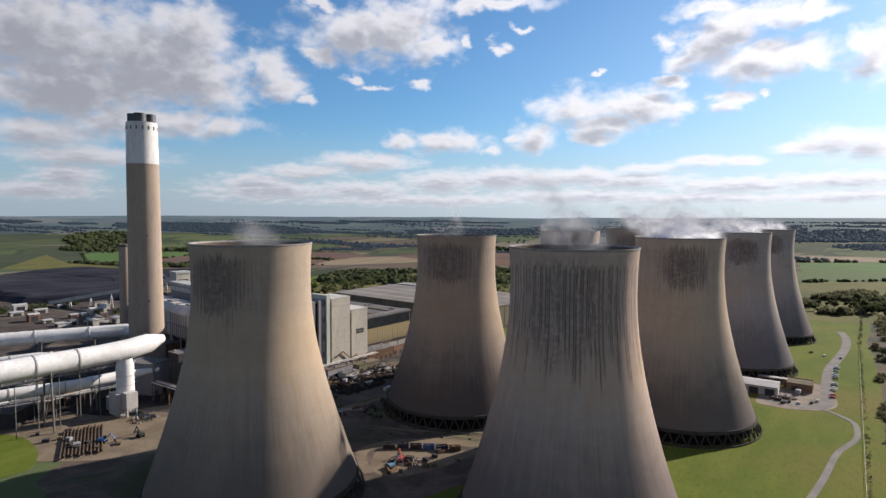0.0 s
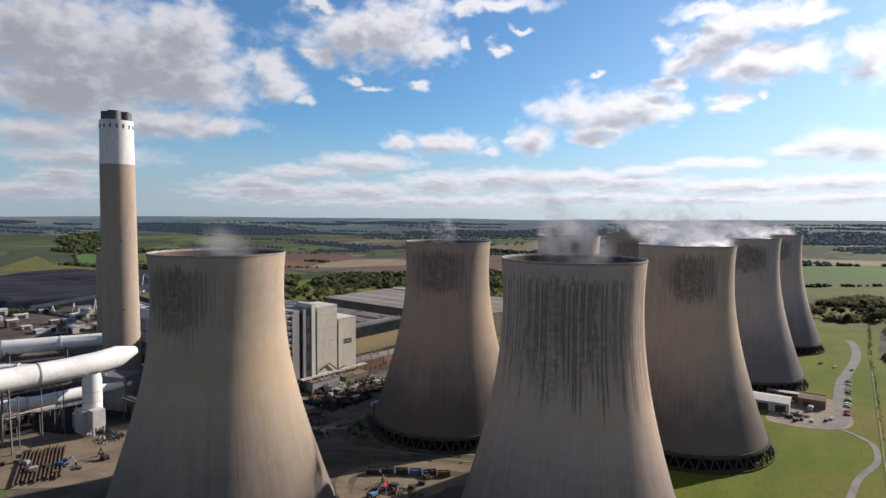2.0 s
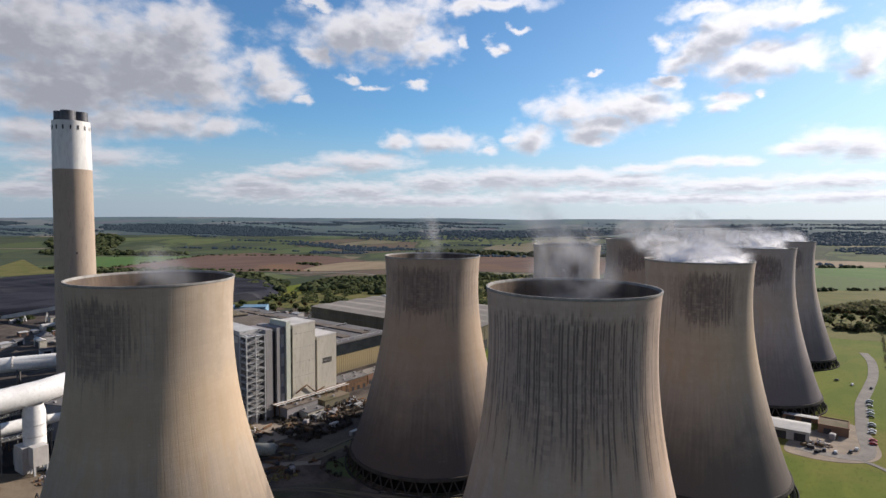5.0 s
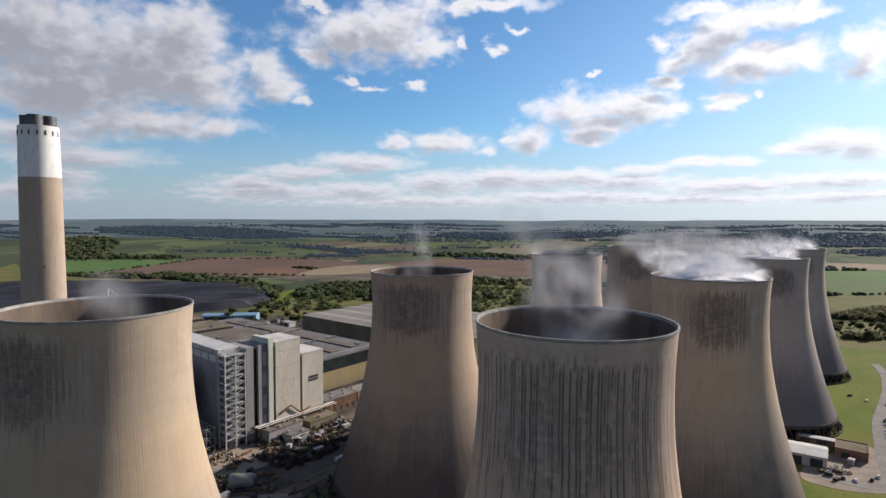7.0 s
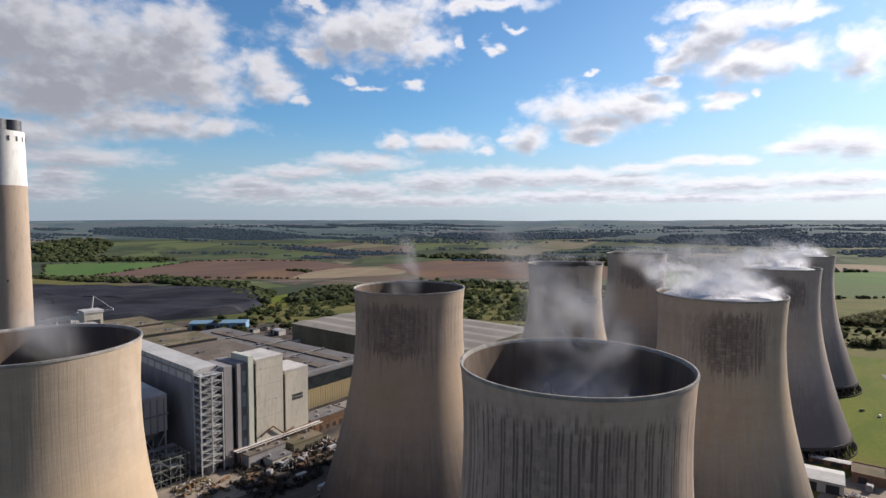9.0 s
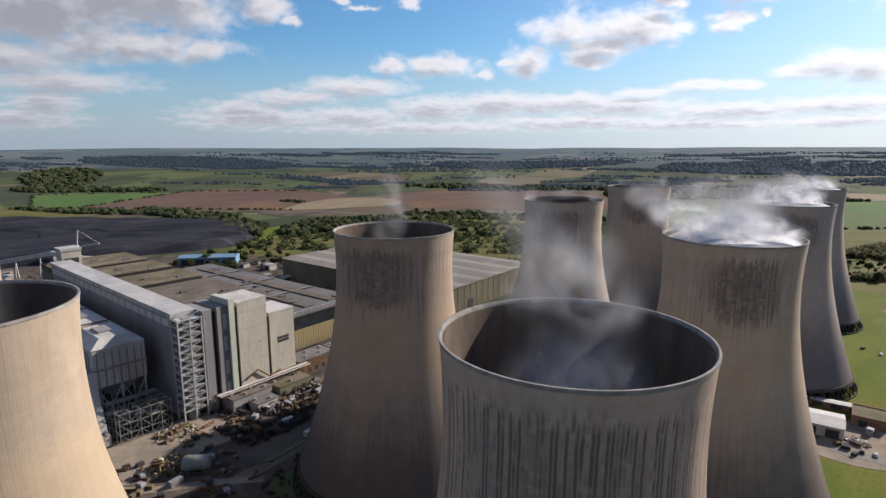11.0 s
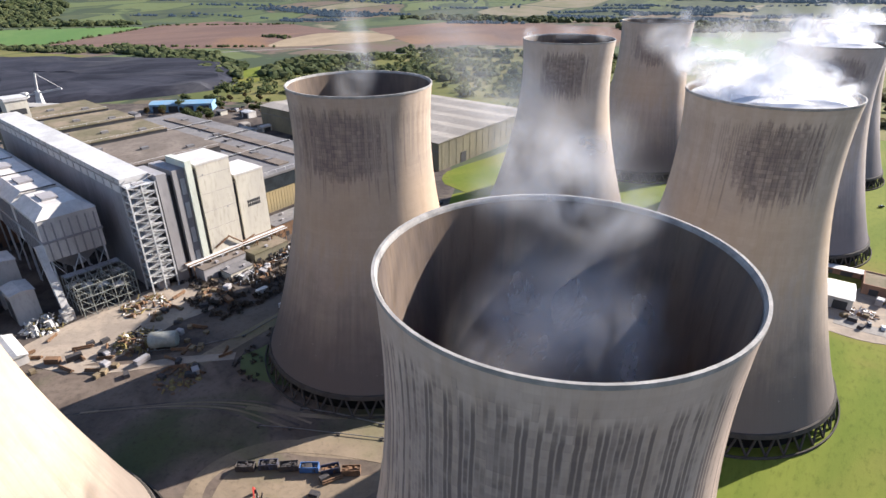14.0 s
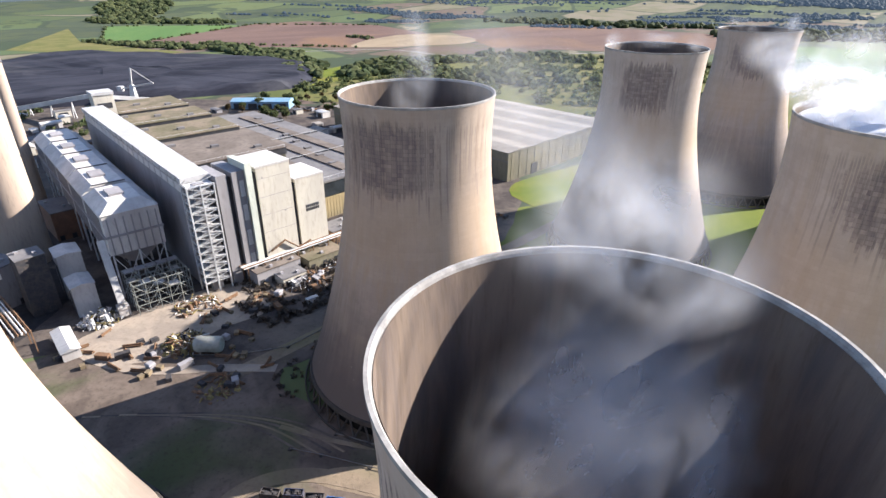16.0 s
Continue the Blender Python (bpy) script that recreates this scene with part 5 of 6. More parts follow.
part("cabin_leg", G().box(5.3, 6.2, -4.7, -3.8, 0, 5).box(9.8, 10.7, -4.7, -3.8, 0, 5).box(5.3, 6.2, 1, 1.8, 0, 5).box(9.8, 10.7, 1, 1.8, 0, 5), STEEL, t)
part("side_box", G().box(-15, -7, -5, 2, 0, 9), GREY_CLAD, t)
t = thing("ash_duct", "white slanting duct beside the precipitator", "duct", BOILER)
part("tube", G().tube((-11.4, -38.5, 35.6), (-0.2, -38.5, 6.3), 2.2, None, 4), WHITE, t)
part("foot", G().box(-3, 2, -41, -36, 0, 5.2), PALE_GREY, t)
part("bracket", G().beam((-9, -36, 0), (-9, -38, 29), 0.5), STEEL, t)

gable_shed("shed", "white roofed shed beside the flue ducts", "shed", pose(-168, 338, 0, 0, 0, -27), 22, 7, 4.5, 1.2, PALE_GREY, WHITE, 2)
gable_shed("shed", "small white shed in the ash yard", "shed", pose(-186, 362, 0, 0, 0, -27), 14, 10, 16, 1.2, WHITE, WHITE, 1)
gable_shed("shed", "tall pale shed in the ash yard", "shed", pose(-206, 372, 0, 0, 0, -27), 14, 11, 24, 1.0, PALE_GREY, PALE_GREY, 1)
gable_shed("shed", "small white workshop behind the ducts", "shed", pose(-310, 470, 0, 0, 0, -27), 24, 14, 12, 2, CREAM, WHITE, 2)

# sheds by the access road
gable_shed("long_shed", "long shed with a white sheet roof", "shed", pose(163, 474, 0, 0, 0, -20), 50, 19, 6.5, 1.8, PALE_GREY, WHITE, 5)
gable_shed("low_shed", "low narrow shed with a white roof", "shed", pose(209, 501, 0, 0, 0, -20), 27, 5, 3.4, 0.5, BRICKISH, WHITE, 3)
t = thing("brick_shed", "flat-roofed brown brick store", "shed", pose(222, 478, 0, 0, 0, -22))
part("wall", G().box(0, 16, 0, 17, 0, 5.2), BRICKISH, t)
part("parapet", G().box(-0.2, 16.2, -0.2, 0.4, 5.2, 5.9).box(-0.2, 16.2, 16.6, 17.2, 5.2, 5.9).box(-0.2, 0.4, 0.4, 16.6, 5.2, 5.9).box(15.6, 16.2, 0.4, 16.6, 5.2, 5.9), BRICKISH, t)
part("roof", G().box(0.4, 15.6, 0.4, 16.6, 5.2, 5.4), ROOF_MOSS, t)
part("door", G().box(3, 7, -0.15, 0, 0, 3.6), DARK, t)


# low annexes along the foot of the cream wall and below the ducts
def annex(m, lx, ly, h, wall, roof, label):
    t = thing("annex", label, "shed", m, "plant annexes")
    part("wall", G().box(0, lx, 0, ly, 0, h), wall, t)
    top = part("roof", G().box(-0.3, lx + 0.3, -0.3, ly + 0.3, h, h + 0.5), roof, t)
    n = max(1, int(ly / 6))
    for i in range(n):
        part("door", G().box(lx, lx + 0.12, 0, 2.6, 0, min(3.2, h - 0.6)), DARK, t, m=pose(0, 1.2 + i * ly / n, 0))
        part("roof_vent", G().box(0, 1.6, 0, 1.6, h + 0.5, h + 1.6), GREY_CLAD, top, m=pose(lx * (0.2 + 0.5 * (i % 2)), 2 + i * ly / n, 0))
    return t


annex(PLANT @ pose(9.8, 21, 0), 9, 26, 7.5, GREY_CLAD, ROOF_BROWN, "flat-roofed grey annex at the foot of the wall")
annex(PLANT @ pose(9.8, 50, 0), 13, 23, 6, OLIVE_WALL, ROOF_MOSS, "flat-roofed olive annex at the foot of the wall")
annex(PLANT @ pose(20, 30, 0), 9, 14, 4.5, CREAM, ROOF_GREY, "small cream annex on the yard")
annex(PLANT @ pose(-9, 78, 0), 15, 30, 9, RUST, ROOF_GREY, "rusty sheet annex below the ochre cladding")
annex(PLANT @ pose(-9, 112, 0), 12, 34, 8, BRICKISH, ROOF_WAREHOUSE, "brown annex below the ochre cladding")
# two black sheds added to fill the dark below the ducts, partly shadow
annex(pose(-262, 268, 0, 0, 0, 17), 16, 62, 9, BLACKISH, ROOF_GREY, "long black shed added for the dark below the ducts")
annex(pose(-300, 300, 0, 0, 0, 30), 22, 50, 12, BLACKISH, ROOF_GREY, "black shed added for the dark below the ducts")
annex(pose(-236, 345, 0, 0, 0, 0), 24, 16, 22, GREY_CLAD, ROOF_GREY, "tall grey plant house near the chimney")
annex(pose(-205, 352, 0, 0, 0, -20), 12, 12, 30, BLACKISH, ROOF_GREY, "dark steel plant tower at the duct end")
annex(pose(-290, 425, 0, 0, 0, -24), 30, 20, 18, BRICKISH, ROOF_GREY, "brown plant house behind the chimney")

t = thing("pipe_stack", "row of long rusty pipes laid on the gravel", "pipe stack", pose(-214, 277, 0.2, 0, 0, 45))
pipe_mesh = G().tube((0, 0, 0.75), (0, -44, 0.75), 0.5, None, 10).mesh("pipe", OLD_RUST)
for k in range(12):
    part("pipe", pipe_mesh, None, t, m=pose(k * 1.7, (k * 37 % 5) - 2, 0))


# ---- vehicles, skips and clutter ----
def car_mesh_parts():
    body = G().box(-2.1, 2.1, -0.88, 0.88, 0.35, 0.85).frustum(-1.5, 1.25, -0.8, 0.8, 0.85, 1.45, 0.45, 0.1)
    glass = G().frustum(-1.42, 1.17, -0.83, 0.83, 0.92, 1.38, 0.38, 0.08)
    wheel = G().tube((0, -0.12, 0), (0, 0.12, 0), 0.33, None, 12)
    return body, glass.mesh("glazing", GLASS), wheel.mesh("wheel", TYRE)


CAR_BODY, CAR_GLASS, CAR_WHEEL = car_mesh_parts()
CAR_BODIES = [CAR_BODY.mesh("body", p) for p in CAR_PAINTS]


def car(x, y, turn, c):
    names = ("silver", "black", "white", "red", "blue")
    t = thing("car", names[c] + " hatchback car parked on the site", "car", pose(x, y, 0.28, 0, 0, turn), "parked cars")
    part("body", CAR_BODIES[c], None, t)
    part("glazing", CAR_GLASS, None, t)
    for wx in (-1.3, 1.3):
        for wy in (-0.82, 0.82):
            part("wheel", CAR_WHEEL, None, t, m=pose(wx, wy, 0.33))


rng = random.Random(11)
for k in range(16):
    s = k / 15 + rng.uniform(-0.02, 0.02)
    if k in (2, 7, 8, 12):
        continue
    x, y = 241.0 + 37 * s, 464 + 92 * s
    car(x + 5.5 + rng.uniform(-0.3, 0.3), y, -20 + rng.uniform(-6, 6), rng.choice((0, 0, 1, 1, 1, 2, 2, 3)))
for x, y, a, c in ((228, 447, 60, 1), (233, 452, 60, 0), (238, 358, 20, 2), (300, 592, 60, 1), (290, 600, 60, 2), (283, 611, 30, 1), (238, 352, 70, 1), (214, 446, 70, 1), (219, 444, 70, 0)):
    car(x, y, a, c)


for k in range(60):
    a, b = rng.uniform(-330, -225), rng.uniform(158, 176) if k % 2 else rng.uniform(196, 214)
    p = PLANT @ Vector((a, b, 0))
    car(p.x, p.y, -23.5 + 90 + rng.uniform(-4, 4), rng.choice((0, 1, 2, 2, 3, 4)))


def skip_bin(x, y, turn, material, label):
    t = thing("skip", label, "skip", pose(x, y, 0.2, 0, 0, turn), "skips on the dirt pad")
    for sx in (-1.25, 1.25):
        part("side", G().box(sx - 0.08, sx + 0.08, -3.1, 3.1, 0.25, 2.6), material, t)
    part("floor", G().box(-1.2, 1.2, -3.1, 3.1, 0.2, 0.4), material, t)
    for ey in (-3.02, 3.02):
        part("end", G().box(-1.2, 1.2, ey - 0.08, ey + 0.08, 0.4, 2.6), material, t)
    g = G()
    for i in range(24):
        px, py = rng.uniform(-1.0, 1.0), rng.uniform(-2.7, 2.7)
        s = rng.uniform(0.2, 0.6)
        g.box(px - s, px + s, py - s, py + s, 0.5, 1.6 + rng.random() * 0.9)
    tagged(part("load", g, rng.choice((BLACKISH, BLACKISH, RUST)), t), kind="stuff")
    rib = G().box(-0.05, 0.05, -0.06, 0.06, 0.3, 2.6).mesh("rib", material)
    for i in range(12):
        part("rib", rib, None, t, m=pose(1.38 if i % 2 else -1.38, -2.6 + i // 2 * 1.04, 0))


for i, (x, y, material, label) in enumerate(((-24, 303, BLACKISH, "black steel skip heaped with scrap"), (-17, 305.5, NAVY, "dark blue steel skip full of scrap"), (-10, 306.5, BLACKISH, "black steel skip heaped with scrap"),
                                           (-3, 307.5, BLUE, "blue steel skip full of scrap"), (4, 308.5, NAVY, "dark blue steel skip full of scrap"), (11, 309.5, RUST, "rusty steel skip full of scrap"))):
    skip_bin(x, y, -68 + rng.uniform(-9, 9), material, label)


def scrap(name, label, x, y, rad, high, n, materials, seed):
    """A heap of tumbled bars, sheets and blocks."""
    r = random.Random(seed)
    t = thing(name, label, "scrap heap", pose(x, y, 0.1))
    groups = [G() for _ in materials]
    for i in range(n):
        a, d = r.uniform(0, math.tau), rad * math.sqrt(r.random())
        px, py = d * math.cos(a), d * math.sin(a)
        top = high * (1 - (d / rad) ** 2) * r.random()
        s = r.uniform(0.3, 1.3)
        v = Vector((r.uniform(-1, 1), r.uniform(-1, 1), r.uniform(-0.5, 0.7))) * s * 2.2
        g = groups[i % len(groups)]
        if i % 3:
            g.beam(Vector((px, py, max(top, 0.2))) - v, Vector((px, py, max(top, 0.2))) + v, r.uniform(0.15, 0.6))
        else:
            g.frustum(px - s, px + s, py - s * 0.8, py + s * 0.8, 0, top + 0.5, s * 0.4, s * 0.3)
    for g, m in zip(groups, materials):
        tagged(part("scrap", g, m, t), kind="stuff")


scrap("scrap_heap", "heap of ochre rusted scrap on the concrete apron", -110, 357, 10, 6, 170, (OCHRE_SCRAP, OCHRE_SCRAP, RUST, BLACKISH, PALE_GREY), 1)
scrap("scrap_heap", "heap of dark rusted scrap by the cream wall", -92, 425, 12, 5, 120, (RUST, BLACKISH, STEEL), 2)
scrap("scrap_heap", "brown scrap below the stair tower", -128, 384, 11, 4, 110, (RUST, OCHRE_SCRAP, PALE_GREY), 3)
scrap("scrap_heap", "dark scrap pile on the yard", -84, 452, 12, 4, 110, (BLACKISH, RUST, STEEL), 4)
scrap("scrap_heap", "black and rusty scrap on the dirt pad", -10, 287, 8, 2, 90, (BLACKISH, RUST, BLACKISH, GREY_CLAD), 5)
scrap("scrap_heap", "tangled pale scrap by the ash yard", -162, 358, 9, 6, 120, (STEEL, PALE_GREY, OCHRE_SCRAP), 6)
scrap("scrap_heap", "low brown rubble beside the works road", -76, 338, 9, 1.5, 70, (RUST, OCHRE_SCRAP), 7)
scrap("scrap_heap", "brown rubble on the gravel yard", -186, 306, 8, 2.0, 60, (RUST, GREY_CLAD), 8)
scrap("scrap_heap", "pale debris by the brick store", 214, 456, 7, 1.5, 60, (RUST, GREY_CLAD, STEEL), 9)
scrap("scrap_heap", "scattered plant between the halls", -62, 470, 14, 3, 90, (RUST, STEEL, BRICKISH), 10)

t = thing("storage_tank", "pale horizontal storage tank on saddles", "tank", pose(-96, 357, 0, 0, 0, 20))
part("tank", G().lathe([(0.1, -6), (3.0, -5.8), (3.6, -5), (3.6, 5), (3.0, 5.8), (0.1, 6)], 28), TANK, t, "pale steel drum", True, pose(0, 0, 4.2, 0, 90, 0))
for x in (-3.5, 3.5):
    part("saddle", G().box(x - 0.5, x + 0.5, -2.6, 2.6, 0, 1.9), CONCRETE, t)


def clutter():
    """Crates, boxes and pipe bundles left about the yard, on open ground only."""
    r = random.Random(77)
    kinds = [
        ("crate", "weathered wooden crate on the yard", "crate", G().box(-1.1, 1.1, -0.9, 0.9, 0.12, 1.5).box(-1.2, 1.2, -0.95, -0.75, 0, 0.12).box(-1.2, 1.2, 0.75, 0.95, 0, 0.12).box(-1.16, 1.16, -0.96, -0.9, 0.5, 0.7), CRATE),
        ("steel_box", "dark steel box standing on the yard", "steel box", G().frustum(-1.8, 1.8, -1.1, 1.1, 0.1, 1.7, 0.15, 0.1).box(-1.6, -1.3, -1.0, 1.0, 0, 0.1).box(1.3, 1.6, -1.0, 1.0, 0, 0.1), BLACKISH),
        ("pipe_bundle", "bundle of rusty pipes on bearers", "pipes", None, RUST),
        ("kiosk", "small grey equipment kiosk", "kiosk", G().box(-1.6, 1.6, -1.2, 1.2, 0, 2.4).frustum(-1.8, 1.8, -1.4, 1.4, 2.4, 2.8, 0.5, 0.4), GREY_CLAD),
    ]
    made = {}
    PIPE = G().tube((-3.5, 0, 0), (3.5, 0, 0), 0.32, None, 8).mesh("pipe", RUST)
    BEARER = G().box(-0.15, 0.15, -0.9, 0.9, 0, 0.2).mesh("bearer", CRATE)
    spots = []
    for (x0, y0), (x1, y1), wide, n in (((-160, 342), (-104, 352), 8, 16), ((-104, 378), (-72, 350), 10, 22), ((-112, 400), (-72, 462), 9, 26), ((-120, 372), (-95, 405), 6, 14), ((-150, 330), (-70, 344), 6, 18), ((-18, 276), (16, 306), 9, 12), ((-232, 276), (-168, 262), 12, 14), ((-60, 480), (-20, 560), 8, 20), ((-230, 780), (-420, 800), 14, 24), ((206, 444), (238, 480), 6, 10)):
        for i in range(n):
            s = r.random()
            spots.append((x0 + (x1 - x0) * s + r.uniform(-wide, wide), y0 + (y1 - y0) * s + r.uniform(-wide, wide)))
    for x, y in spots:
        if any(math.hypot(x - tx, y - ty) < 51 for tx, ty in TOWERS):
            continue
        k = r.choice((0, 0, 0, 1, 1, 1, 2, 2, 2, 3))
        name, label, cat, g, mat_ = kinds[k]
        m = pose(x, y, 0.24, 0, 0, r.uniform(0, 180)) @ Matrix.Scale(r.uniform(0.8, 1.25), 4)
        if g is None:
            t = thing(name, label, cat, m, "clutter on the yard")
            for dx, dy, dz in ((0, -0.4, 0.5), (0.3, 0.4, 0.5), (0.1, 0, 1.05)):
                part("pipe", PIPE, None, t, m=pose(dx, dy, dz))
            for dx in (-2.35, 2.35):
                part("bearer", BEARER, None, t, m=pose(dx, 0, 0))
            continue
        if k not in made:
            made[k] = g.mesh(name, mat_)
        ob = new(name, made[k])
        ob.matrix_basis = m
        tagged(ob, label, cat, "clutter on the yard")


clutter()


def pipeline(pts, r, label):
    t = thing("pipeline", label, "pipeline", Matrix(), "pipes on the ground")
    part("pipe", G().pipe(pts, r * 0.7, 8), DUCT_LEG, t, "", True)
    for p in pts:
        part("sleeper", G().box(p[0] - 0.5, p[0] + 0.5, p[1] - 0.8, p[1] + 0.8, 0.1, p[2] - r * 0.5), LEG, t)


pipeline([(-18.8, 334, 0.8), (-6, 334.5, 0.8), (13.5, 333, 0.8), (26, 332, 0.8)], 0.28, "thin pale pipe along the dirt")
pipeline([(-30, 322, 0.8), (-18.4, 323.6, 0.8), (0, 325, 0.8), (16, 326.3, 0.8), (28, 327, 0.8)], 0.22, "thin pale pipe across the dirt")
pipeline([(-100, 352, 0.8), (-85, 358, 0.8), (-66, 372, 0.8), (-58, 392, 0.8)], 0.3, "grey pipe bending round the tower foot")


def excavator(x, y, turn, material, label):
    t = thing("excavator", label, "excavator", pose(x, y, 0.2, 0, 0, turn))
    for s in (-1, 1):
        part("track", G().box(-2.0, 2.0, s * 1.25 - 0.35, s * 1.25 + 0.35, 0, 0.9), TYRE, t)
    part("body", G().box(-2.2, 1.4, -1.4, 1.4, 1.0, 2.3), material, t)
    part("cab", G().frustum(0.1, 1.7, 0.1, 1.3, 2.3, 3.6, 0.15, 0.1), GLASS, t)
    part("boom", G().beam((1.2, -0.4, 1.8), (4.6, -0.4, 5.0), 0.5), material, t)
    part("arm", G().beam((4.6, -0.4, 5.0), (6.6, -0.4, 1.8), 0.4), material, t)
    part("bucket", G().frustum(6.1, 7.3, -1.0, 0.2, 0.5, 1.8, 0.2, 0.1), BLACKISH, t)


excavator(-13, 289, 120, RED, "red tracked excavator on the dirt pad")
excavator(-15, 281, 60, PALE_BLUE, "pale blue tracked excavator on the dirt pad")
excavator(-180, 270, 20, BLUE, "blue tracked excavator on the gravel yard")
excavator(-166, 282, 160, BLACKISH, "dark tracked excavator on the gravel yard")


def container(x, y, turn, material, label, lx=6.1, h=2.6):
    t = thing("container", label, "container", pose(x, y, 0.2, 0, 0, turn), "steel containers")
    part("box", G().box(-lx / 2, lx / 2, -1.22, 1.22, 0.1, h), material, t)
    rib = G().box(-0.06, 0.06, -1.3, 1.3, 0.15, h + 0.03).mesh("rib", material)
    for i in range(int(lx / 0.75)):
        part("rib", rib, None, t, m=pose(-lx / 2 + 0.4 + i * 0.75, 0, 0))
    part("door", G().box(lx / 2, lx / 2 + 0.06, -1.1, 1.1, 0.2, h - 0.1), material, t)


for k in range(22):
    x, y = rng.uniform(-150, -48), rng.uniform(385, 520)
    if (PLANT.inverted() @ Vector((x, y, 0))).x < 16:
        continue
    container(x, y, rng.choice((-23, 67)) + rng.uniform(-8, 8), rng.choice((RUST, PALE_GREY, BLUE, WHITE, GREY_CLAD)), "steel shipping container on the yard")
for x, y, m, l in ((-98, 345, GREY_CLAD, "grey steel container on the apron"), (-128, 340, BLACKISH, "black steel container on the apron"), (-135, 336, RUST, "rusty steel container on the apron"), (-60, 400, WHITE, "white steel container on the yard")):
    container(x, y, rng.uniform(0, 90), m, l)

# the far works yard: low buildings round the blue shed
gable_shed("blue_shed", "low pale blue sheet shed", "shed", pose(-415, 752, 0, 0, 0, 21), 70, 24, 9, 2, PALE_BLUE, PALE_BLUE, 4)
for k in range(46):
    a, b = rng.uniform(-420, -205), rng.uniform(150, 290)
    p = PLANT @ Vector((a, b, 0))
    if inside(p.x, p.y, [(-260, 720), (-35, 610), (20, 760), (-200, 860)]) or (p - Vector((-380, 775, 0))).length < 48:
        continue
    lx, ly, h = rng.uniform(6, 20), rng.uniform(5, 12), rng.uniform(2.5, 7)
    gable_shed("works_shed", "small sheet-clad works shed", "shed", pose(p.x, p.y, 0, 0, 0, -24 + rng.choice((0, 90))), lx, ly, h, h * 0.2, rng.choice((PALE_GREY, GREY_CLAD, CREAM, OLIVE_WALL)), rng.choice((WHITE, ROOF_GREY, ROOF_MOSS, PALE_GREY, ROOF_WAREHOUSE)), 1, "works sheds")
for k in range(44):
    x, y = rng.uniform(-640, -370), rng.uniform(470, 650)
    if y < 560 - (x + 640) * 0.35 or (Vector((x, y)) - Vector((-330, 519))).length < 40:
        continue
    lx, ly, h = rng.uniform(6, 22), rng.uniform(5, 12), rng.uniform(3, 9)
    gable_shed("works_shed", "small pale works shed near the coal stock", "shed", pose(x, y, 0, 0, 0, -24 + rng.choice((0, 90))), lx, ly, h, h * 0.15, rng.choice((PALE_GREY, CREAM, WHITE, BRICKISH)), rng.choice((WHITE, ROOF_GREY, PALE_GREY)), 1, "works sheds")


# ---- hedge, fence and trees ----
def clump(g, r, c, size, n):
    """Leaf tufts scattered over an uneven ball."""
    for i in range(n):
        d = Vector((r.gauss(0, 1), r.gauss(0, 1), r.gauss(0, 0.8))).normalized() * size * r.uniform(0.45, 1.0)
        p = Vector(c) + d
        u = Vector((r.gauss(0, 1), r.gauss(0, 1), r.gauss(0, 0.6))).normalized() * size * r.uniform(0.22, 0.42)
        w = u.cross(Vector((r.gauss(0, 1), r.gauss(0, 1), r.gauss(0, 1)))).normalized() * u.length
        g.add([p - u - w, p + u - w * 0.6, p + u * 0.8 + w, p - u * 0.7 + w * 0.8], [(0, 1, 2, 3)])


def tree_kind(seed, height, material, label):
    r = random.Random(seed)
    t = thing("tree", label, "tree", pose(0, 0, 0), "trees along the boundary")
    part("trunk", G().tube((0, 0, 0), (r.uniform(-0.3, 0.3), 0, height * 0.45), 0.35, 0.2, 7), BARK, t)
    crown = G()
    for i in range(7):
        a = i * 2.4
        e = Vector((math.cos(a) * height * 0.24, math.sin(a) * height * 0.24, height * r.uniform(0.48, 0.8)))
        part("limb", G().tube((0, 0, height * 0.32), e, 0.15, 0.05, 5), BARK, t)
        clump(crown, r, e, height * r.uniform(0.16, 0.24), 60)
    clump(crown, r, (0, 0, height * 0.78), height * 0.24, 80)
    part("crown", crown, material, t)
    return t


KINDS = [tree_kind(1, 9, LEAF, "broad green tree on the grass"), tree_kind(2, 7, LEAF_AUTUMN, "browning tree with a loose crown"), tree_kind(3, 11, LEAF, "tall green tree with a loose crown"), tree_kind(4, 5, LEAF_AUTUMN, "low browning bush-like tree")]
spots = []
for k in range(90):
    s = rng.random()
    x, y = 214 + 175 * s + rng.uniform(5, 45), 300 + 440 * s + rng.uniform(-12, 12)
    spots.append((x + 14, y - 4))
for k in range(60):
    spots.append((rng.uniform(370, 500), rng.uniform(850, 1000)))
for k in range(50):
    a, b = rng.uniform(-360, -230), rng.uniform(140, 300)
    p = PLANT @ Vector((a - 60, b + 60, 0))
    spots.append((p.x, p.y))
first = [spots.pop() for _ in range(4)]
for ob, (x, y) in zip(KINDS, first):
    ob.matrix_basis = pose(x, y, 0.1)
for x, y in spots:
    copy_thing(rng.choice(KINDS), pose(x, y, 0.05, 0, 0, rng.uniform(0, 360)) @ Matrix.Scale(rng.uniform(0.7, 1.3), 4))


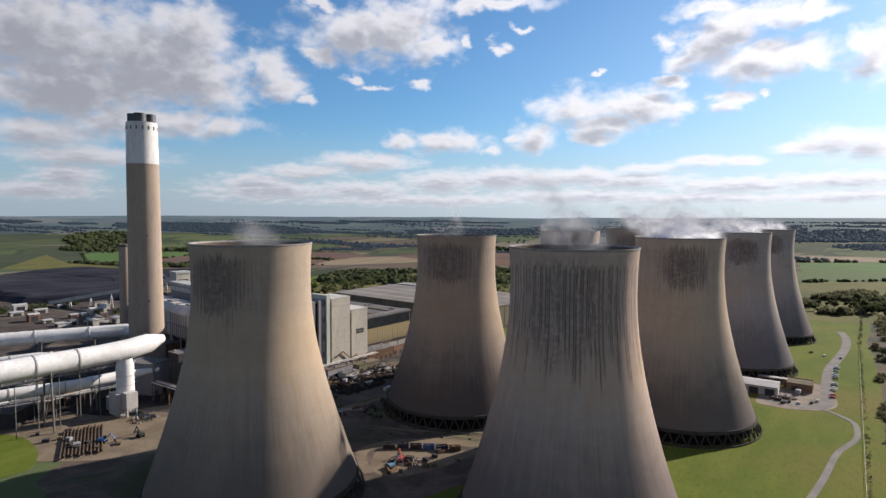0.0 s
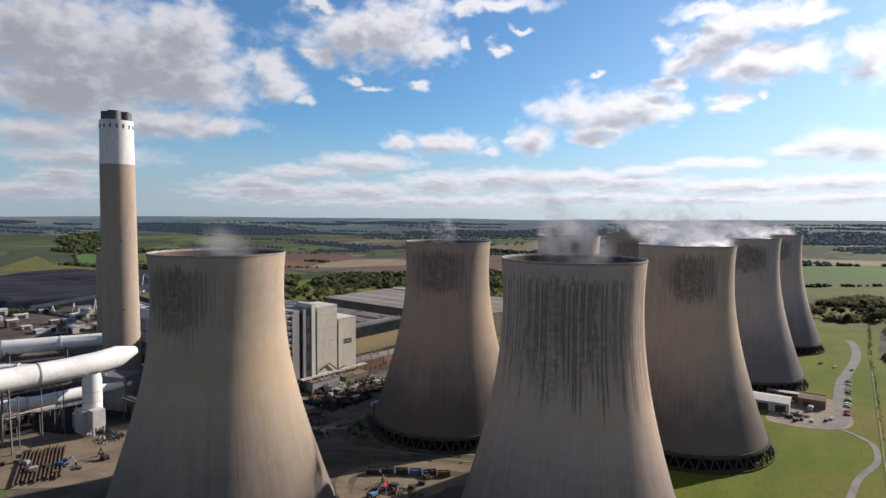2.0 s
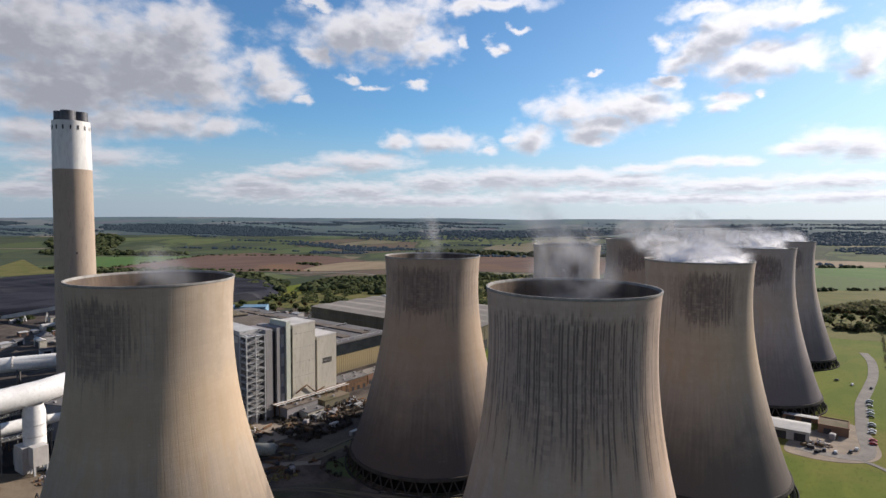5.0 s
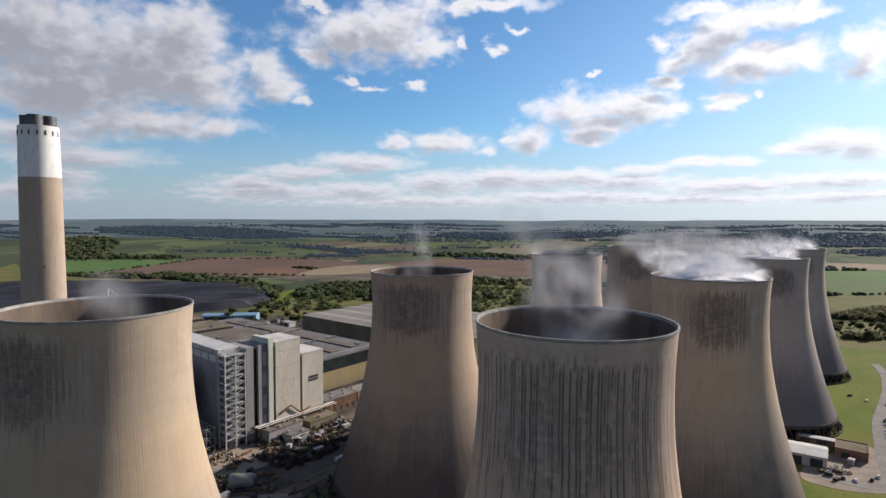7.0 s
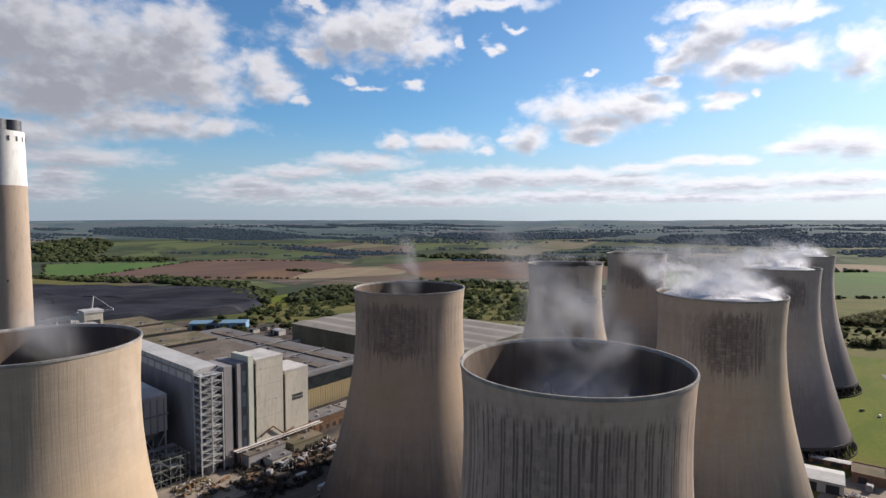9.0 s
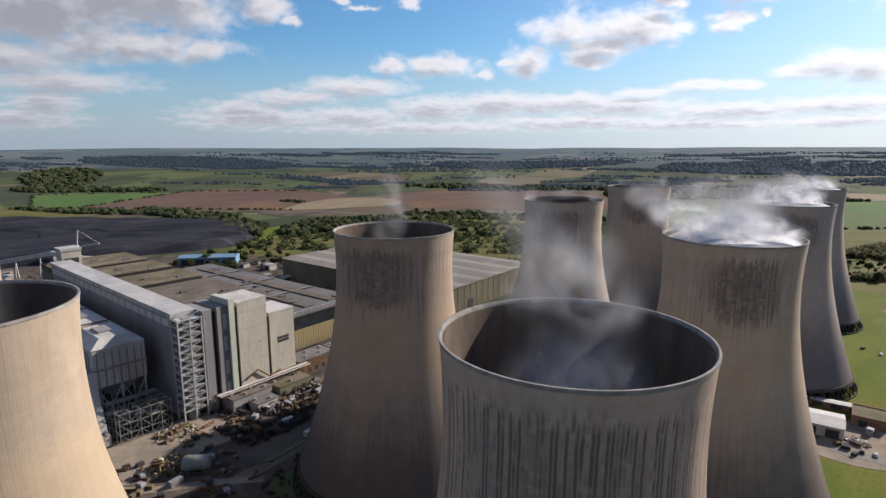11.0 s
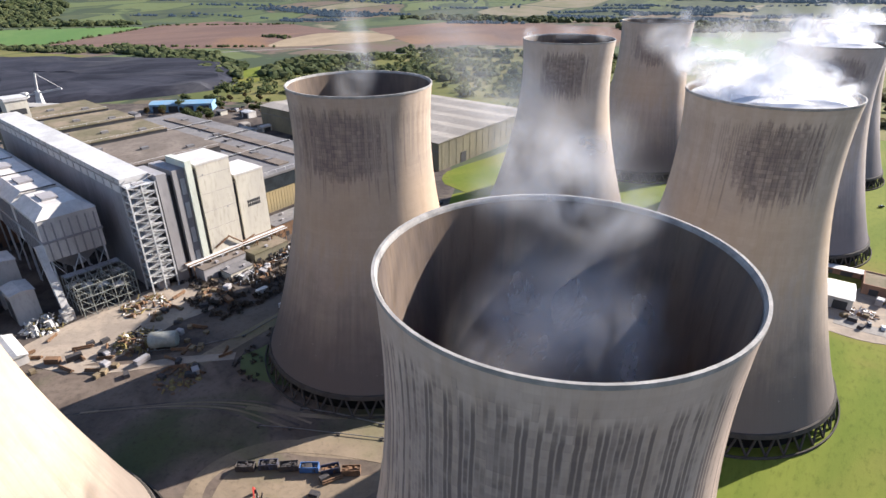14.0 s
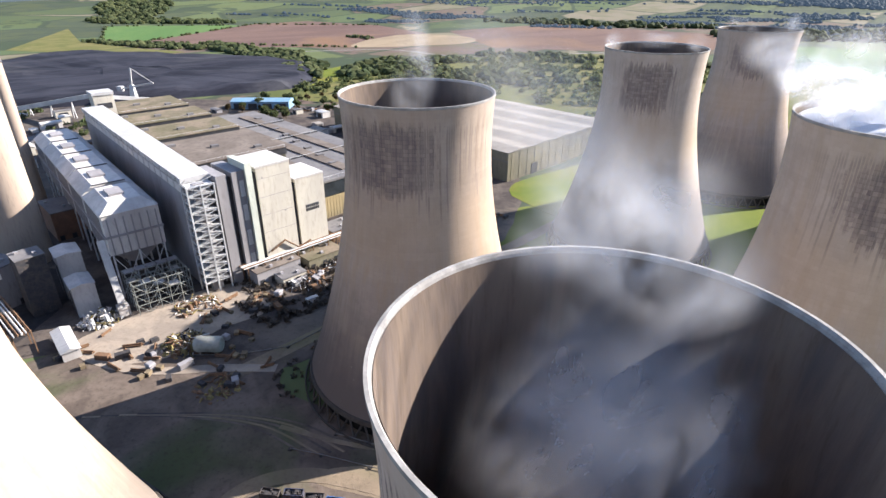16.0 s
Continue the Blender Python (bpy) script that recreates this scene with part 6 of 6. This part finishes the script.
def woods(name, label, areas, material, seed, tufts=0):
    """Far woodland: uneven leafy mounds packed over the given areas."""
    r = random.Random(seed)
    g = G()
    phi = (1 + 5 ** 0.5) / 2
    ico = [Vector(p).normalized() for p in ((-1, phi, 0), (1, phi, 0), (-1, -phi, 0), (1, -phi, 0), (0, -1, phi), (0, 1, phi), (0, -1, -phi), (0, 1, -phi), (phi, 0, -1), (phi, 0, 1), (-phi, 0, -1), (-phi, 0, 1))]
    tri = [(0, 11, 5), (0, 5, 1), (0, 1, 7), (0, 7, 10), (0, 10, 11), (1, 5, 9), (5, 11, 4), (11, 10, 2), (10, 7, 6), (7, 1, 8), (3, 9, 4), (3, 4, 2), (3, 2, 6), (3, 6, 8), (3, 8, 9), (4, 9, 5), (2, 4, 11), (6, 2, 10), (8, 6, 7), (9, 8, 1)]
    for pts, count, size in areas:
        if size > 6:
            pts = rounded(pts, 40, 5)
        xs, ys = [p[0] for p in pts], [p[1] for p in pts]
        placed = 0
        for _ in range(count * 6):
            if placed >= count:
                break
            x, y = r.uniform(min(xs), max(xs)), r.uniform(min(ys), max(ys))
            if not inside(x, y, pts) or (tufts and size > 2 and noise.noise((x * 0.013, y * 0.013, seed)) < -0.08):
                continue
            placed += 1
            s = size * r.uniform(0.6, 1.35)
            z = terrain(x, y) + s * 0.4
            if tufts:
                clump(g, r, (x, y, z), s, tufts)
                continue
            g.add([(x + v.x * s * r.uniform(0.7, 1.25), y + v.y * s * r.uniform(0.7, 1.25), z + v.z * s * r.uniform(0.45, 0.95)) for v in ico], tri)
    return tagged(new(name, g.mesh(name, material)), label, "woodland", kind="stuff")


def strip(x0, y0, x1, y1, w):
    d = Vector((x1 - x0, y1 - y0)).normalized()
    s = Vector((-d.y, d.x)) * w / 2
    return [(x0 + s.x, y0 + s.y), (x1 + s.x, y1 + s.y), (x1 - s.x, y1 - s.y), (x0 - s.x, y0 - s.y)]


woods("hedge", "dark clipped boundary hedge along the grass", [(strip(196, 285, 344, 664, 1.5), 2200, 0.9), (strip(344, 664, 425, 860, 2.0), 700, 1.2)], LEAF_DULL, 21, 8)
woods("scrub", "scattered green and brown scrub on the meadow", [
    ([(-450, 900), (-240, 860), (20, 820), (180, 870), (200, 1200), (-100, 1380), (-420, 1180)], 760, 5.0),
    ([(230, 320), (420, 700), (520, 850), (700, 1250), (600, 900), (330, 380)], 500, 3.6), ([(-30, 830), (20, 810), (10, 1150), (-40, 1150)], 60, 5.0),
    ([(-700, 560), (-560, 560), (-380, 640), (-640, 660)], 60, 4.0)], LEAF, 22, 26)
woods("thicket", "dense dark thicket beyond the last tower", [([(345, 860), (400, 850), (470, 900), (560, 1050), (520, 1120), (440, 1040), (380, 960)], 420, 5.0)], LEAF_DULL, 27, 26)
woods("thicket", "brown tangled thicket outside the boundary hedge", [([(222, 300), (258, 340), (420, 690), (470, 850), (440, 850), (362, 680), (250, 400)], 620, 3.0)], LEAF_DULL, 28, 26)
woods("copse", "dark green copses between the fields", [
    ([(-845, 1211), (-438, 975), (-566, 1174), (-863, 1269)], 380, 8), ([(-380, 985), (-330, 1140), (-290, 1270), (-440, 1150)], 160, 8), ([(-300, 1000), (-60, 1050), (-40, 1120), (-320, 1120)], 120, 7),
    ([(-1618, 1617), (-1586, 1764), (-1980, 2230), (-2100, 2020)], 420, 10), ([(-1660, 1570), (-1273, 1711), (-1300, 1790), (-1640, 1700)], 200, 9), ([(-1240, 1210), (-1000, 1160), (-860, 1180), (-870, 1230), (-1080, 1235)], 220, 6),
    (strip(-1090, 1250, -1160, 1745, 8), 90, 4), (strip(-1160, 1745, -784, 1855, 8), 90, 4), (strip(-1090, 1248, -566, 1345, 8), 110, 4), (strip(-1203, 1240, -1520, 1520, 8), 80, 4), (strip(-1520, 1520, -1200, 1690, 8), 70, 4), (strip(-700, 1540, -620, 1500, 30), 30, 5),
    (strip(490, 1265, 680, 1345, 10), 40, 5), (strip(660, 1830, 950, 1900, 12), 60, 6), ([(-260, 1290), (100, 1290), (140, 1340), (-260, 1380)], 160, 7), ([(-500, 2060), (-50, 2040), (200, 2120), (-400, 2200)], 200, 10), ([(200, 1800), (600, 1900), (640, 2100), (200, 2050)], 240, 10)], LEAF, 23)


def far_woods(name, label, count, seed):
    """Irregular woods and tree belts all over the low hills."""
    r = random.Random(seed)
    areas = []
    for _ in range(count):
        x, y = r.uniform(-3300, 2600), r.uniform(1950, 4300)
        if math.hypot(x - 70, y - 110) > 4150:
            continue
        w, d, n = r.uniform(60, 260), r.uniform(14, 80), r.uniform(-0.4, 0.4)
        if noise.noise((x * 0.0016, y * 0.0016, 4.0)) < -0.05:
            w, d = w * 1.3, 9
        pts = []
        for i in range(9):
            a = i * math.tau / 9
            px, py = math.cos(a) * w * r.uniform(0.55, 1.2), math.sin(a) * d * r.uniform(0.5, 1.2)
            pts.append((x + px * math.cos(n) - py * math.sin(n), y + px * math.sin(n) + py * math.cos(n)))
        areas.append((pts, int(8 + w * d * 0.012), 6.0))
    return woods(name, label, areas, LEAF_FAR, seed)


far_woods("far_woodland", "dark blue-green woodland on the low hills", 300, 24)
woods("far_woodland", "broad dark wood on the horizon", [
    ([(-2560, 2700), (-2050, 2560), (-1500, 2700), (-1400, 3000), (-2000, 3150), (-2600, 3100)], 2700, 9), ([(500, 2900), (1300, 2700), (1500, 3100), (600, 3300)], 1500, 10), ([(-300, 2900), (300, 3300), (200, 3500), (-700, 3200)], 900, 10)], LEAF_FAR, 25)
woods("scrub", "dark tangled scrub beside the cooling tower", [
    ([(-112, 392), (-82, 380), (-70, 405), (-66, 440), (-80, 462), (-100, 470), (-106, 430)], 240, 1.9), ([(-128, 408), (-108, 400), (-110, 420), (-126, 424)], 50, 1.2), ([(-60, 350), (-44, 340), (-40, 400), (-52, 420)], 70, 1.1)], LEAF_BARE, 26, 22)
t = thing("fence", "thin post and rail fence along the access road", "fence", Matrix())
for k in range(60):
    s = k / 59
    x, y = 199 + 145 * s, 298 + 368 * s
    part("post", G().box(x - 0.08, x + 0.08, y - 0.08, y + 0.08, 0, 1.5), STEEL, t)
part("rail", G().beam((199, 298, 1.3), (344, 666, 1.3), 0.1), STEEL, t)
